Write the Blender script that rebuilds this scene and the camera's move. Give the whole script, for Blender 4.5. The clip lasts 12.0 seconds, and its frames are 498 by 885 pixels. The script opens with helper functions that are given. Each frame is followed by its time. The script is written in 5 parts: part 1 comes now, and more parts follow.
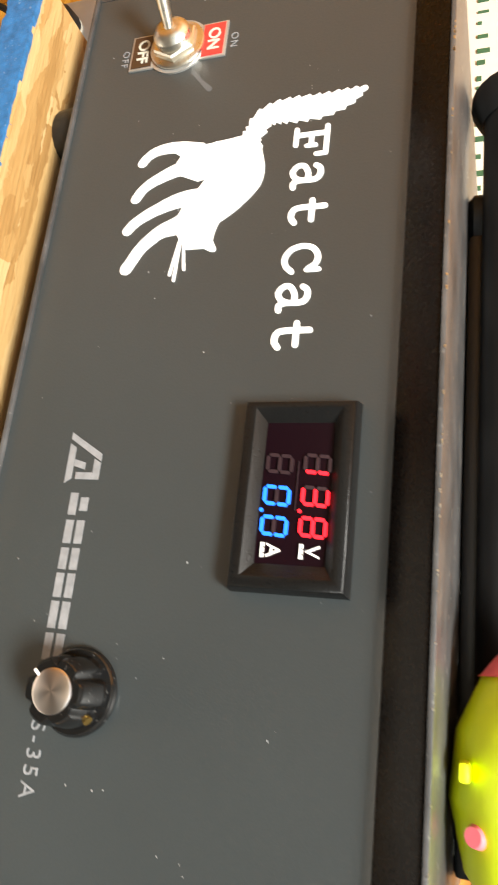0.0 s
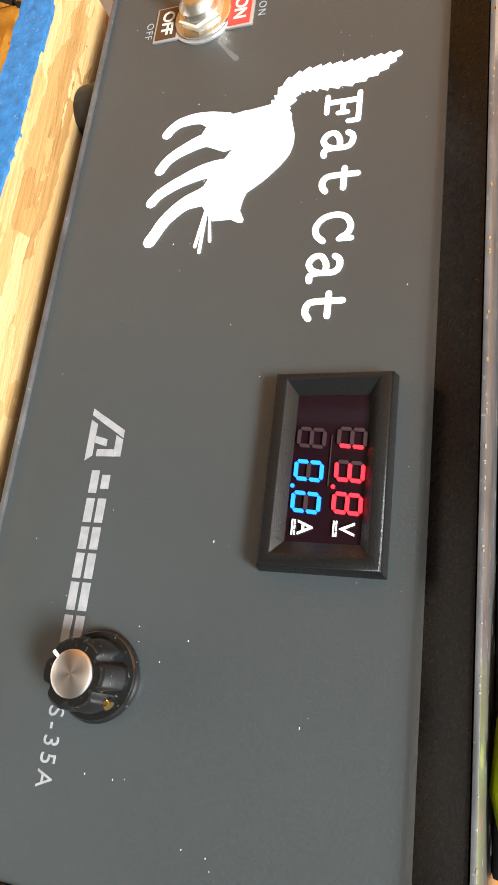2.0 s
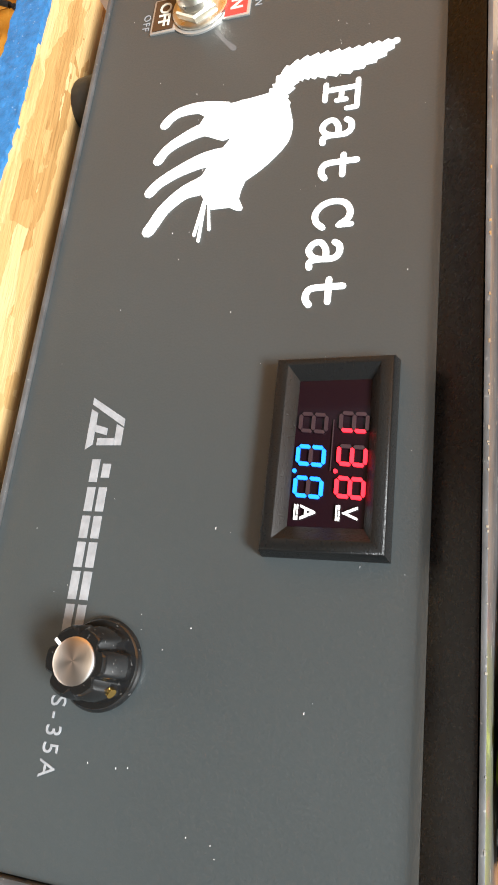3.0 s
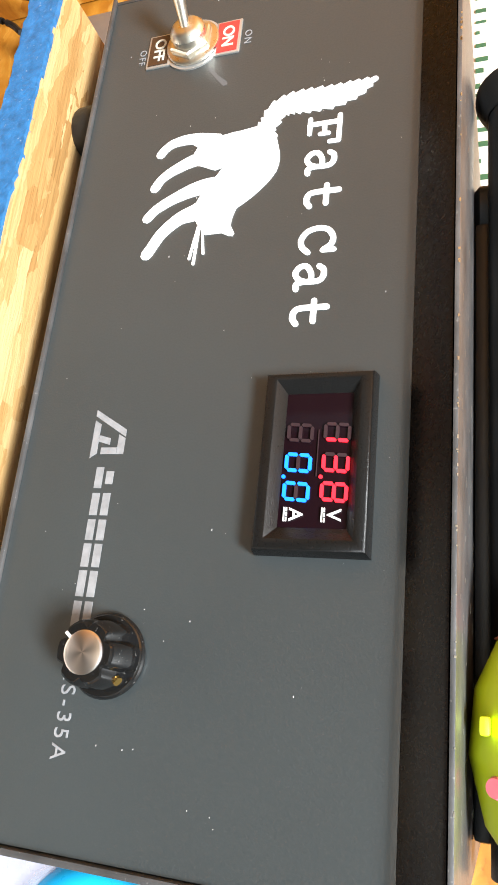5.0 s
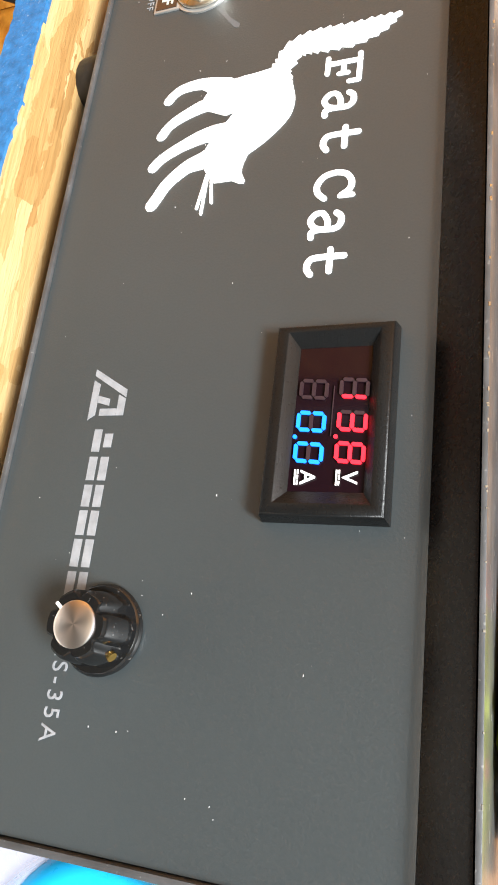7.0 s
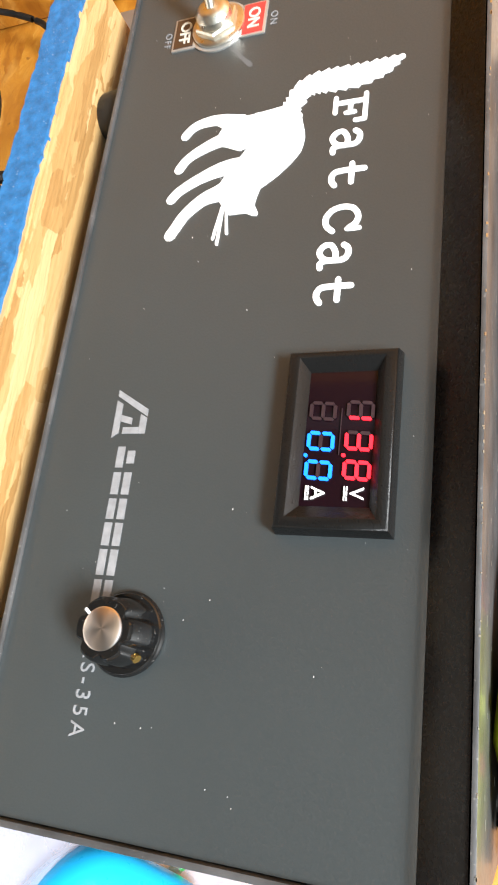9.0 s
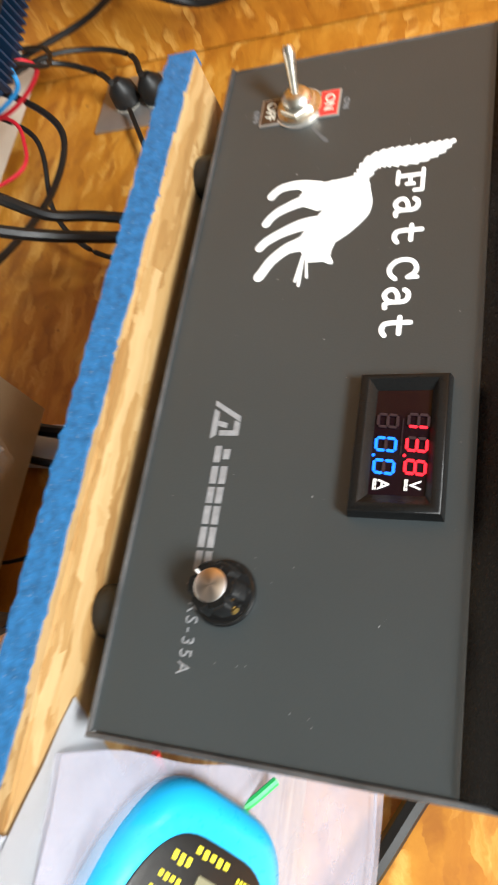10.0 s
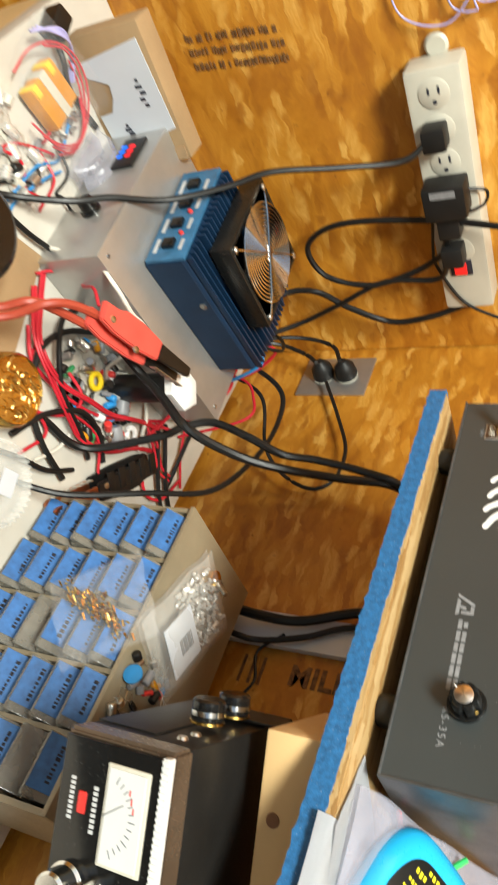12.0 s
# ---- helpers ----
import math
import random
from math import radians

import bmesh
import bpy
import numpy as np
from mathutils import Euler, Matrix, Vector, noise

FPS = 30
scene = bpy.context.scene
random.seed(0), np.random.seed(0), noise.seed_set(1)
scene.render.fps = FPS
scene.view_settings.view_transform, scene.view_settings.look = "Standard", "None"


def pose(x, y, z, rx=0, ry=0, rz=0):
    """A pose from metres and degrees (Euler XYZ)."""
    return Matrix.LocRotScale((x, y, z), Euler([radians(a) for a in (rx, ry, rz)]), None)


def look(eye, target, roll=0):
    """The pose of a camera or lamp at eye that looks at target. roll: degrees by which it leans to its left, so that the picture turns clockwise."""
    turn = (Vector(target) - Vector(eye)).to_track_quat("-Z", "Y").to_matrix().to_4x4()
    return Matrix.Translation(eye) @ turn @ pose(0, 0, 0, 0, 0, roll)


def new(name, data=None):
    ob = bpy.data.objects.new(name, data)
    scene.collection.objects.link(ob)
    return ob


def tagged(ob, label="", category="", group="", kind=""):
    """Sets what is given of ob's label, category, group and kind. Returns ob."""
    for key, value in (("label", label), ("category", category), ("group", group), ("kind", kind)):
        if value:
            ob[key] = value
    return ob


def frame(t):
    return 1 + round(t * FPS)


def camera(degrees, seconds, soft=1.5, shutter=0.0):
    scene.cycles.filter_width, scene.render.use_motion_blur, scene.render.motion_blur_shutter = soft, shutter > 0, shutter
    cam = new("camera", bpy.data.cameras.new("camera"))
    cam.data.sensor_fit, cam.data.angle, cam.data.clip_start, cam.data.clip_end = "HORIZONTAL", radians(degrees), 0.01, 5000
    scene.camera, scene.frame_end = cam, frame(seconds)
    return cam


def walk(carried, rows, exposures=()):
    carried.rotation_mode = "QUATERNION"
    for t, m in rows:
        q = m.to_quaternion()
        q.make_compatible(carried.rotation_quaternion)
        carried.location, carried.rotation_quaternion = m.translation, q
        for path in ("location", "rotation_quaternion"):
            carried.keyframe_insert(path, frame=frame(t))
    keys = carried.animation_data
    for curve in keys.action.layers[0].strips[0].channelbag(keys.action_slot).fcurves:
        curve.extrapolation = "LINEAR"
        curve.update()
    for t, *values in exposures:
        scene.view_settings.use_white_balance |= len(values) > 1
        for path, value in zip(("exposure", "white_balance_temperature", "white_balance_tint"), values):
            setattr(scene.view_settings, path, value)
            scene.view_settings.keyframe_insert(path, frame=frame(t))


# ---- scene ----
cam = camera(37.5, 12.0, soft=1.6, shutter=0.7)
PATH = [
    (0, (0.065, -0.171, 0.063), (-0.515, 1.624, -0.6), 90.3),
    (0.5, (0.062, -0.168, 0.056), (-0.534, 1.617, -0.622), 90.1),
    (1, (0.063, -0.164, 0.056), (-0.516, 1.618, -0.644), 90.6),
    (1.5, (0.069, -0.162, 0.059), (-0.526, 1.612, -0.649), 90.3),
    (2, (0.071, -0.162, 0.056), (-0.527, 1.616, -0.637), 90.4),
    (2.5, (0.072, -0.16, 0.056), (-0.536, 1.614, -0.638), 90.2),
    (3, (0.075, -0.16, 0.055), (-0.535, 1.616, -0.634), 89.8),
    (5, (0.079, -0.175, 0.06), (-0.545, 1.606, -0.604), 89.3),
    (5.5, (0.077, -0.163, 0.056), (-0.546, 1.609, -0.631), 90.2),
    (6, (0.074, -0.158, 0.055), (-0.523, 1.624, -0.627), 90.8),
    (6.5, (0.082, -0.155, 0.057), (-0.532, 1.615, -0.643), 89.0),
    (7, (0.083, -0.157, 0.057), (-0.531, 1.608, -0.655), 89.8),
    (9, (0.084, -0.171, 0.06), (-0.537, 1.585, -0.667), 89.7),
    (9.5, (0.088, -0.191, 0.057), (-0.523, 1.567, -0.674), 91.1),
    (10, (0.112, -0.217, 0.057), (-0.59, 1.498, -0.696), 90.8),
    (10.5, (0.153, -0.26, 0.063), (-0.711, 1.36, -0.729), 90.1),
    (11, (0.189, -0.313, 0.043), (-0.849, 1.152, -0.839), 90.1),
    (11.5, (0.229, -0.356, 0.045), (-0.889, 1.02, -0.881), 90.5),
    (12, (0.244, -0.401, 0.044), (-0.921, 0.918, -0.907), 92.0),
]
walk(cam, [(t, look(eye, target, roll)) for t, eye, target, roll in PATH], [(0, -0.25, 7000, 10), (0.6, 0.0, 6500, 10), (7.2, 0.05, 6350, 10), (9.0, -0.05, 6350, 10), (9.6, -0.38, 6400, 10), (10.5, -0.52, 6550, 7), (12, -0.68, 6950, 4)])

# ---- world, light, exposure ----
world = bpy.data.worlds.new("sky")
scene.world = world
world.use_nodes = True
wn = world.node_tree
sky = wn.nodes.new("ShaderNodeTexSky")
sky.sky_type, sky.sun_disc = "NISHITA", False
sky.sun_elevation, sky.sun_rotation = radians(38), radians(200)
wn.links.new(sky.outputs["Color"], wn.nodes["Background"].inputs["Color"])
wn.nodes["Background"].inputs["Strength"].default_value = 0.15

# daylight through the tall window behind the camera
lamp = bpy.data.lights.new("window_daylight", "AREA")
lamp.shape, lamp.size, lamp.size_y, lamp.energy, lamp.color = "RECTANGLE", 0.75, 0.42, 176, (0.975, 1.0, 0.985)
lamp_ob = new("window_daylight", lamp)
lamp_ob.matrix_world = look((0.62, -1.22, 1.44), (0.0, 0.0, -0.1))


# ---- materials ----
def nodes_of(name):
    m = bpy.data.materials.new(name)
    m.use_nodes = True
    nt = m.node_tree
    return m, nt, nt.nodes["Principled BSDF"]


def ramp(nt, src, stops):
    r = nt.nodes.new("ShaderNodeValToRGB")
    e = r.color_ramp.elements
    e[0].position, e[0].color = stops[0][0], (*stops[0][1], 1)
    e[1].position, e[1].color = stops[-1][0], (*stops[-1][1], 1)
    for p, c in stops[1:-1]:
        k = e.new(p)
        k.color = (*c, 1)
    nt.links.new(src, r.inputs[0])
    return r.outputs[0]


def noise_tex(nt, vec, scale, detail=4.0, rough=0.55):
    n = nt.nodes.new("ShaderNodeTexNoise")
    n.inputs["Scale"].default_value, n.inputs["Detail"].default_value, n.inputs["Roughness"].default_value = scale, detail, rough
    nt.links.new(vec, n.inputs["Vector"])
    return n


def bump(nt, bsdf, height, strength, dist=0.001):
    b = nt.nodes.new("ShaderNodeBump")
    b.inputs["Strength"].default_value, b.inputs["Distance"].default_value = strength, dist
    nt.links.new(height, b.inputs["Height"])
    nt.links.new(b.outputs[0], bsdf.inputs["Normal"])


def mixc(nt, fac, a, b, mode="MIX"):
    m = nt.nodes.new("ShaderNodeMix")
    m.data_type, m.blend_type = "RGBA", mode
    for sock, val in ((m.inputs[0], fac), (m.inputs[6], a), (m.inputs[7], b)):
        if isinstance(val, (int, float)):
            sock.default_value = val
        elif isinstance(val, tuple):
            sock.default_value = (*val, 1)
        else:
            nt.links.new(val, sock)
    return m.outputs[2]


def math_node(nt, op, a, b=0.0):
    m = nt.nodes.new("ShaderNodeMath")
    m.operation = op
    for s, v in ((m.inputs[0], a), (m.inputs[1], b)):
        if isinstance(v, (int, float)):
            s.default_value = v
        else:
            nt.links.new(v, s)
    return m.outputs[0]


def coords(nt):
    return nt.nodes.new("ShaderNodeTexCoord").outputs["Object"]


def plain(name, c, rough=0.5, metal=0.0, vary=0.25, scale=25.0, grain=400.0, bumpy=0.15, dust=0.0, coat=0.0, spec=0.5, ior=1.5):
    """A surface of one colour with soft stains, fine grain and optional dust specks."""
    m, nt, b = nodes_of(name)
    v = coords(nt)
    n1, n2 = noise_tex(nt, v, scale, 5), noise_tex(nt, v, grain, 3)
    lo, hi = tuple(x * (1 - vary) for x in c), tuple(min(1, x * (1 + vary)) for x in c)
    col = ramp(nt, n1.outputs[0], [(0.3, lo), (0.7, hi)])
    if dust:
        sp = noise_tex(nt, v, 900, 1)
        f = ramp(nt, sp.outputs[0], [(0.70, (0, 0, 0)), (0.76, (dust, dust, dust))])
        col = mixc(nt, f, col, (0.6, 0.58, 0.55))
    nt.links.new(col, b.inputs["Base Color"])
    r = ramp(nt, n2.outputs[0], [(0.2, (rough * 0.8,) * 3), (0.8, (min(1, rough * 1.2),) * 3)])
    nt.links.new(r, b.inputs["Roughness"])
    b.inputs["Metallic"].default_value, b.inputs["Coat Weight"].default_value = metal, coat
    b.inputs["Specular IOR Level"].default_value, b.inputs["IOR"].default_value = spec, ior
    if bumpy:
        bump(nt, b, n2.outputs[0], bumpy, 0.0004)
    return m


def osb(name, axes, tint=1.0, size=1.0):
    """Oriented strand board: soft amber mottling with irregular paler and darker strands pressed in at all angles; axes: the two axes of its plane."""
    m, nt, b = nodes_of(name)
    sep = nt.nodes.new("ShaderNodeSeparateXYZ")
    nt.links.new(coords(nt), sep.inputs[0])
    com = nt.nodes.new("ShaderNodeCombineXYZ")
    nt.links.new(sep.outputs[axes[0]], com.inputs[0])
    nt.links.new(sep.outputs[axes[1]], com.inputs[1])
    wob = noise_tex(nt, com.outputs[0], 34, 5, 0.65)
    add = nt.nodes.new("ShaderNodeMixRGB")
    add.blend_type, add.inputs[0].default_value = "LINEAR_LIGHT", 0.011
    nt.links.new(com.outputs[0], add.inputs[1])
    nt.links.new(wob.outputs["Color"], add.inputs[2])
    shade = lambda c: tuple(min(1.0, x * tint) for x in c)
    mottle = noise_tex(nt, com.outputs[0], 13 / size, 6, 0.62)
    col = ramp(nt, mottle.outputs[0], [(0.30, shade((0.29, 0.100, 0.008))), (0.46, shade((0.42, 0.164, 0.013))), (0.60, shade((0.51, 0.222, 0.023))), (0.74, shade((0.59, 0.290, 0.042)))])
    for k, (ang, sx, sy, keep) in enumerate(((12, 13, 40, 0.56), (78, 16, 44, 0.60), (-40, 12, 36, 0.62), (50, 17, 52, 0.66), (-12, 10, 44, 0.70), (-66, 22, 60, 0.70), (30, 26, 75, 0.72))):
        mp = nt.nodes.new("ShaderNodeMapping")
        mp.inputs["Rotation"].default_value = (0, 0, radians(ang))
        mp.inputs["Location"].default_value = (k * 3.1, k * 1.7, 0)
        mp.inputs["Scale"].default_value = (sx / size, sy / size, 1)
        nt.links.new(add.outputs[0], mp.inputs[0])
        vo = nt.nodes.new("ShaderNodeTexVoronoi")
        vo.voronoi_dimensions = "2D"
        vo.inputs["Scale"].default_value = 1.0
        nt.links.new(mp.outputs[0], vo.inputs["Vector"])
        s2 = nt.nodes.new("ShaderNodeSeparateColor")
        nt.links.new(vo.outputs["Color"], s2.inputs[0])
        fib = nt.nodes.new("ShaderNodeMapping")
        fib.inputs["Scale"].default_value = (1.4, 7, 1)
        nt.links.new(mp.outputs[0], fib.inputs[0])
        fn = noise_tex(nt, fib.outputs[0], 1.0, 4, 0.6)
        tone = math_node(nt, "ADD", math_node(nt, "MULTIPLY", s2.outputs[0], 0.55), math_node(nt, "MULTIPLY", fn.outputs[0], 0.45))
        flake = ramp(nt, tone, [(0.20, shade((0.30, 0.102, 0.008))), (0.42, shade((0.43, 0.170, 0.014))), (0.62, shade((0.54, 0.245, 0.028))), (0.86, shade((0.78, 0.48, 0.130)))])
        on = ramp(nt, s2.outputs[1], [(keep, (0, 0, 0)), (keep + 0.03, (0.80, 0.80, 0.80))])
        rim = ramp(nt, vo.outputs["Distance"], [(0.30, (1, 1, 1)), (0.62, (0, 0, 0))])
        col = mixc(nt, math_node(nt, "MULTIPLY", on, rim), col, flake)
    speck = noise_tex(nt, add.outputs[0], 95, 2)
    dark = ramp(nt, speck.outputs[0], [(0.69, (0, 0, 0)), (0.76, (0.6, 0.6, 0.6))])
    col = mixc(nt, dark, col, shade((0.16, 0.055, 0.010)))
    big = noise_tex(nt, com.outputs[0], 3.5, 3)
    stain = ramp(nt, big.outputs[0], [(0.3, (0.84, 0.78, 0.70)), (0.7, (1, 1, 1))])
    col = mixc(nt, 1.0, col, stain, "MULTIPLY")
    nt.links.new(col, b.inputs["Base Color"])
    b.inputs["Roughness"].default_value = 0.5
    bw = nt.nodes.new("ShaderNodeRGBToBW")
    nt.links.new(col, bw.inputs[0])
    bump(nt, b, bw.outputs[0], 0.30, 0.002)
    return m


def clear(name, tint=(0.9, 0.92, 0.95), alpha=0.2, rough=0.12):
    """Thin clear plastic film or window."""
    m, nt, b = nodes_of(name)
    n = noise_tex(nt, coords(nt), 34, 5)
    b.inputs["Base Color"].default_value = (*tint, 1)
    b.inputs["Roughness"].default_value = rough
    al = ramp(nt, n.outputs[0], [(0.30, (alpha * 0.75,) * 3), (0.72, (min(1, alpha * 1.35),) * 3)])
    nt.links.new(al, b.inputs["Alpha"])
    bump(nt, b, n.outputs[0], 0.4, 0.002)
    return m


def glow(name, c, strength):
    m, nt, b = nodes_of(name)
    b.inputs["Base Color"].default_value = (*[x * 0.4 for x in c], 1)
    b.inputs["Emission Color"].default_value, b.inputs["Emission Strength"].default_value = (*c, 1), strength
    return m


OSB_BACK = osb("osb_back_wall", (0, 2), 1.0, 0.78)
OSB_LEFT = osb("osb_side_wall", (1, 2), 1.08, 0.85)
PLASTER = plain("painted_board", (0.20, 0.225, 0.235), 0.8)
CONCRETE = plain("concrete_floor", (0.075, 0.078, 0.078), 0.7, scale=4)
BLUE_PAINT = plain("blue_paint", (0.014, 0.105, 0.260), 0.5, vary=0.32, scale=260, grain=700, bumpy=0.8, dust=0.2)
def edge_wood(name):
    """Bare pale strand board: long blocky strands with clean borders, fine fibres and a few brown pits."""
    m, nt, b = nodes_of(name)
    v = coords(nt)
    wob = noise_tex(nt, v, 60, 4, 0.6)
    add = nt.nodes.new("ShaderNodeMixRGB")
    add.blend_type, add.inputs[0].default_value = "LINEAR_LIGHT", 0.0035
    nt.links.new(v, add.inputs[1])
    nt.links.new(wob.outputs["Color"], add.inputs[2])
    def stretched(src, sx, sz, turn=0.0):
        mp = nt.nodes.new("ShaderNodeMapping")
        mp.inputs["Scale"].default_value = (sx, sz, sz)
        mp.inputs["Rotation"].default_value = (0, 0, radians(turn))
        nt.links.new(src, mp.inputs[0])
        return mp.outputs[0]
    def cells(sx, sz, turn=0.0):
        vo = nt.nodes.new("ShaderNodeTexVoronoi")
        vo.inputs["Scale"].default_value = 1.0
        nt.links.new(stretched(add.outputs[0], sx, sz, turn), vo.inputs["Vector"])
        s2 = nt.nodes.new("ShaderNodeSeparateColor")
        nt.links.new(vo.outputs["Color"], s2.inputs[0])
        return s2
    fibre = noise_tex(nt, stretched(v, 70, 900), 1.0, 4, 0.6)
    long_, cross = cells(17, 200, 3), cells(46, 150, 30)
    pick = ramp(nt, cross.outputs[1], [(0.76, (0, 0, 0)), (0.80, (0.7, 0.7, 0.7))])
    tone = math_node(nt, "ADD", math_node(nt, "MULTIPLY", mixc(nt, pick, long_.outputs[0], cross.outputs[0]), 0.70), math_node(nt, "MULTIPLY", fibre.outputs[0], 0.36))
    col = ramp(nt, tone, [(0.12, (0.22, 0.110, 0.030)), (0.34, (0.31, 0.178, 0.060)), (0.56, (0.37, 0.233, 0.092)), (0.86, (0.45, 0.312, 0.150))])
    pit = noise_tex(nt, stretched(add.outputs[0], 130, 330), 1.0, 3, 0.6)
    dark = ramp(nt, pit.outputs[0], [(0.70, (0, 0, 0)), (0.76, (0.75, 0.75, 0.75))])
    col = mixc(nt, dark, col, (0.16, 0.075, 0.024))
    nt.links.new(col, b.inputs["Base Color"])
    b.inputs["Roughness"].default_value = 0.65
    bump(nt, b, tone, 0.5, 0.002)
    return m


RAW_PLY = edge_wood("rough_board_edge")
PINE = plain("pine", (0.60, 0.40, 0.19), 0.6, vary=0.12, scale=8)
BLACK_PAINT = plain("black_powder_paint", (0.0205, 0.0275, 0.0300), 0.48, vary=0.10, scale=9, grain=1500, bumpy=0.10, spec=0.8, ior=1.6)
BLACK_LID = plain("worn_black_cover", (0.055, 0.055, 0.056), 0.34, vary=0.4, scale=60, grain=700, bumpy=0.25, dust=0.12)
# darker than the panel paint: the down-facing lip's shade is put into its colour
LIP = plain("shaded_black_lip", (0.0045, 0.0032, 0.0026), 0.28, vary=0.15, grain=900, bumpy=0.04, spec=0.14)
BEZEL = plain("bezel_plastic", (0.005, 0.005, 0.005), 0.30, vary=0.3, grain=2600, bumpy=0.30, spec=0.24)
BLACK_GLOSS = plain("black_gloss_plastic", (0.006, 0.006, 0.006), 0.14, vary=0.2, bumpy=0.05, dust=0.08)
BLACK_MATT = plain("black_matt_plastic", (0.006, 0.006, 0.006), 0.40, vary=0.3, grain=1800, bumpy=0.22, spec=0.5)
RUBBER = plain("black_rubber", (0.009, 0.009, 0.009), 0.5, vary=0.3, bumpy=0.2, spec=0.35)
NICKEL = plain("satin_nickel", (0.68, 0.64, 0.56), 0.30, 1.0, vary=0.12, scale=200, bumpy=0.1)
CHROME = plain("chrome", (0.78, 0.77, 0.75), 0.14, 1.0, vary=0.06, bumpy=0.03)
STEEL = plain("zinc_steel", (0.62, 0.61, 0.58), 0.32, 1.0, vary=0.15)
ALU = plain("brushed_aluminium", (0.47, 0.465, 0.45), 0.36, 0.7, vary=0.14, scale=12)


def spun(name, c, centre):
    """Metal turned on a lathe: its sheen is painted into the colour as soft wedges round the centre."""
    m, nt, b = nodes_of(name)
    mp = nt.nodes.new("ShaderNodeMapping")
    mp.inputs["Location"].default_value = (-centre[0], centre[1], 0)
    mp.inputs["Rotation"].default_value = (radians(90), 0, 0)
    nt.links.new(coords(nt), mp.inputs[0])
    g = nt.nodes.new("ShaderNodeTexGradient")
    g.gradient_type = "RADIAL"
    nt.links.new(mp.outputs[0], g.inputs[0])
    w = math_node(nt, "SINE", math_node(nt, "MULTIPLY", g.outputs["Fac"], 2 * math.pi * 4))
    col = ramp(nt, math_node(nt, "ADD", math_node(nt, "MULTIPLY", w, 0.5), 0.5), [(0.0, tuple(x * 0.62 for x in c)), (1.0, c)])
    nt.links.new(col, b.inputs["Base Color"])
    b.inputs["Metallic"].default_value, b.inputs["Roughness"].default_value = 1.0, 0.3
    return m


# cap with the radial sheen of turned metal painted in
COPPER_CAP = spun("spun_aluminium_cap", (0.86, 0.77, 0.72), (0.0755, -0.0375))
WHITE_VINYL = plain("white_vinyl", (0.86, 0.86, 0.85), 0.45, vary=0.02, bumpy=0.05)
GREY_PRINT = plain("grey_print", (0.20, 0.205, 0.215), 0.5, vary=0.18, scale=300, bumpy=0.0)
LIGHT_PRINT = plain("pale_print", (0.45, 0.45, 0.45), 0.5, vary=0.1, bumpy=0.0)
RED_PRINT = plain("red_print", (0.62, 0.035, 0.03), 0.4, vary=0.1)
WHITE_PAPER = plain("white_paper", (0.52, 0.545, 0.59), 0.75, vary=0.05, scale=14)
WHITE_TOP = plain("white_bench_top", (0.54, 0.51, 0.45), 0.45, vary=0.12, scale=10)
CARD = plain("cardboard", (0.33, 0.215, 0.11), 0.8, vary=0.12, scale=18)
CARD_DARK = plain("cardboard_inside", (0.30, 0.19, 0.10), 0.85, vary=0.15)
CREAM = plain("cream_plastic", (0.50, 0.475, 0.40), 0.45, vary=0.08)
PUTTY = plain("putty_enamel", (0.225, 0.185, 0.122), 0.42, vary=0.18, scale=16)
DRAWER = clear("drawer_plastic", (0.20, 0.19, 0.165), 0.62, 0.2)
TAPE_BLUE = plain("blue_tape", (0.018, 0.105, 0.30), 0.55, vary=0.28, scale=120)
INK = plain("ink", (0.015, 0.017, 0.03), 0.6)
INK_BROWN = plain("board_stamp_ink", (0.15, 0.066, 0.020), 0.7, vary=0.6, scale=160)
NAVY = plain("navy_anodised", (0.010, 0.036, 0.085), 0.36, 0.35, vary=0.15, scale=30)
BLUE_PANEL = plain("blue_panel", (0.030, 0.12, 0.23), 0.4, vary=0.25, scale=60)
FAN_BLACK = plain("fan_plastic", (0.010, 0.010, 0.009), 0.3, vary=0.2)
RED_WIRE = plain("red_wire", (0.50, 0.015, 0.03), 0.38, vary=0.15, bumpy=0.0)
RED_CABLE = plain("dull_red_cable", (0.36, 0.05, 0.025), 0.45, vary=0.15, bumpy=0.0)
RED_GRIP = plain("red_grip", (0.66, 0.085, 0.065), 0.42, vary=0.12)
BLACK_WIRE = plain("black_cable", (0.008, 0.008, 0.008), 0.42, vary=0.2, bumpy=0.05, spec=0.35)
WHITE_WIRE = plain("white_wire", (0.68, 0.64, 0.56), 0.4, bumpy=0.0)
BRASS = plain("brass", (0.72, 0.45, 0.12), 0.22, 1.0, vary=0.2)
SWARF = plain("brass_swarf", (0.62, 0.42, 0.14), 0.3, 1.0, vary=0.5, scale=300, bumpy=1.0)
COPPER = plain("copper", (0.60, 0.26, 0.14), 0.35, 1.0, vary=0.2)
CYAN_CASE = plain("cyan_plastic", (0.012, 0.36, 0.66), 0.3, vary=0.05, scale=30, bumpy=0.1, coat=0.3)
LIME = plain("lime_plastic", (0.68, 0.82, 0.012), 0.35, vary=0.06, coat=0.2)
PINK = plain("coral_plastic", (0.78, 0.16, 0.20), 0.4, vary=0.08)
LCD = plain("lcd", (0.20, 0.19, 0.12), 0.15, vary=0.1, bumpy=0.0)
YELLOW = plain("yellow_print", (0.72, 0.62, 0.02), 0.5, vary=0.05)
GREEN_WIRE = plain("green_wire", (0.02, 0.36, 0.09), 0.4)
METER_WINDOW = plain("smoked_window", (0.007, 0.0025, 0.004), 0.06, vary=0.1, bumpy=0.0, spec=0.28)
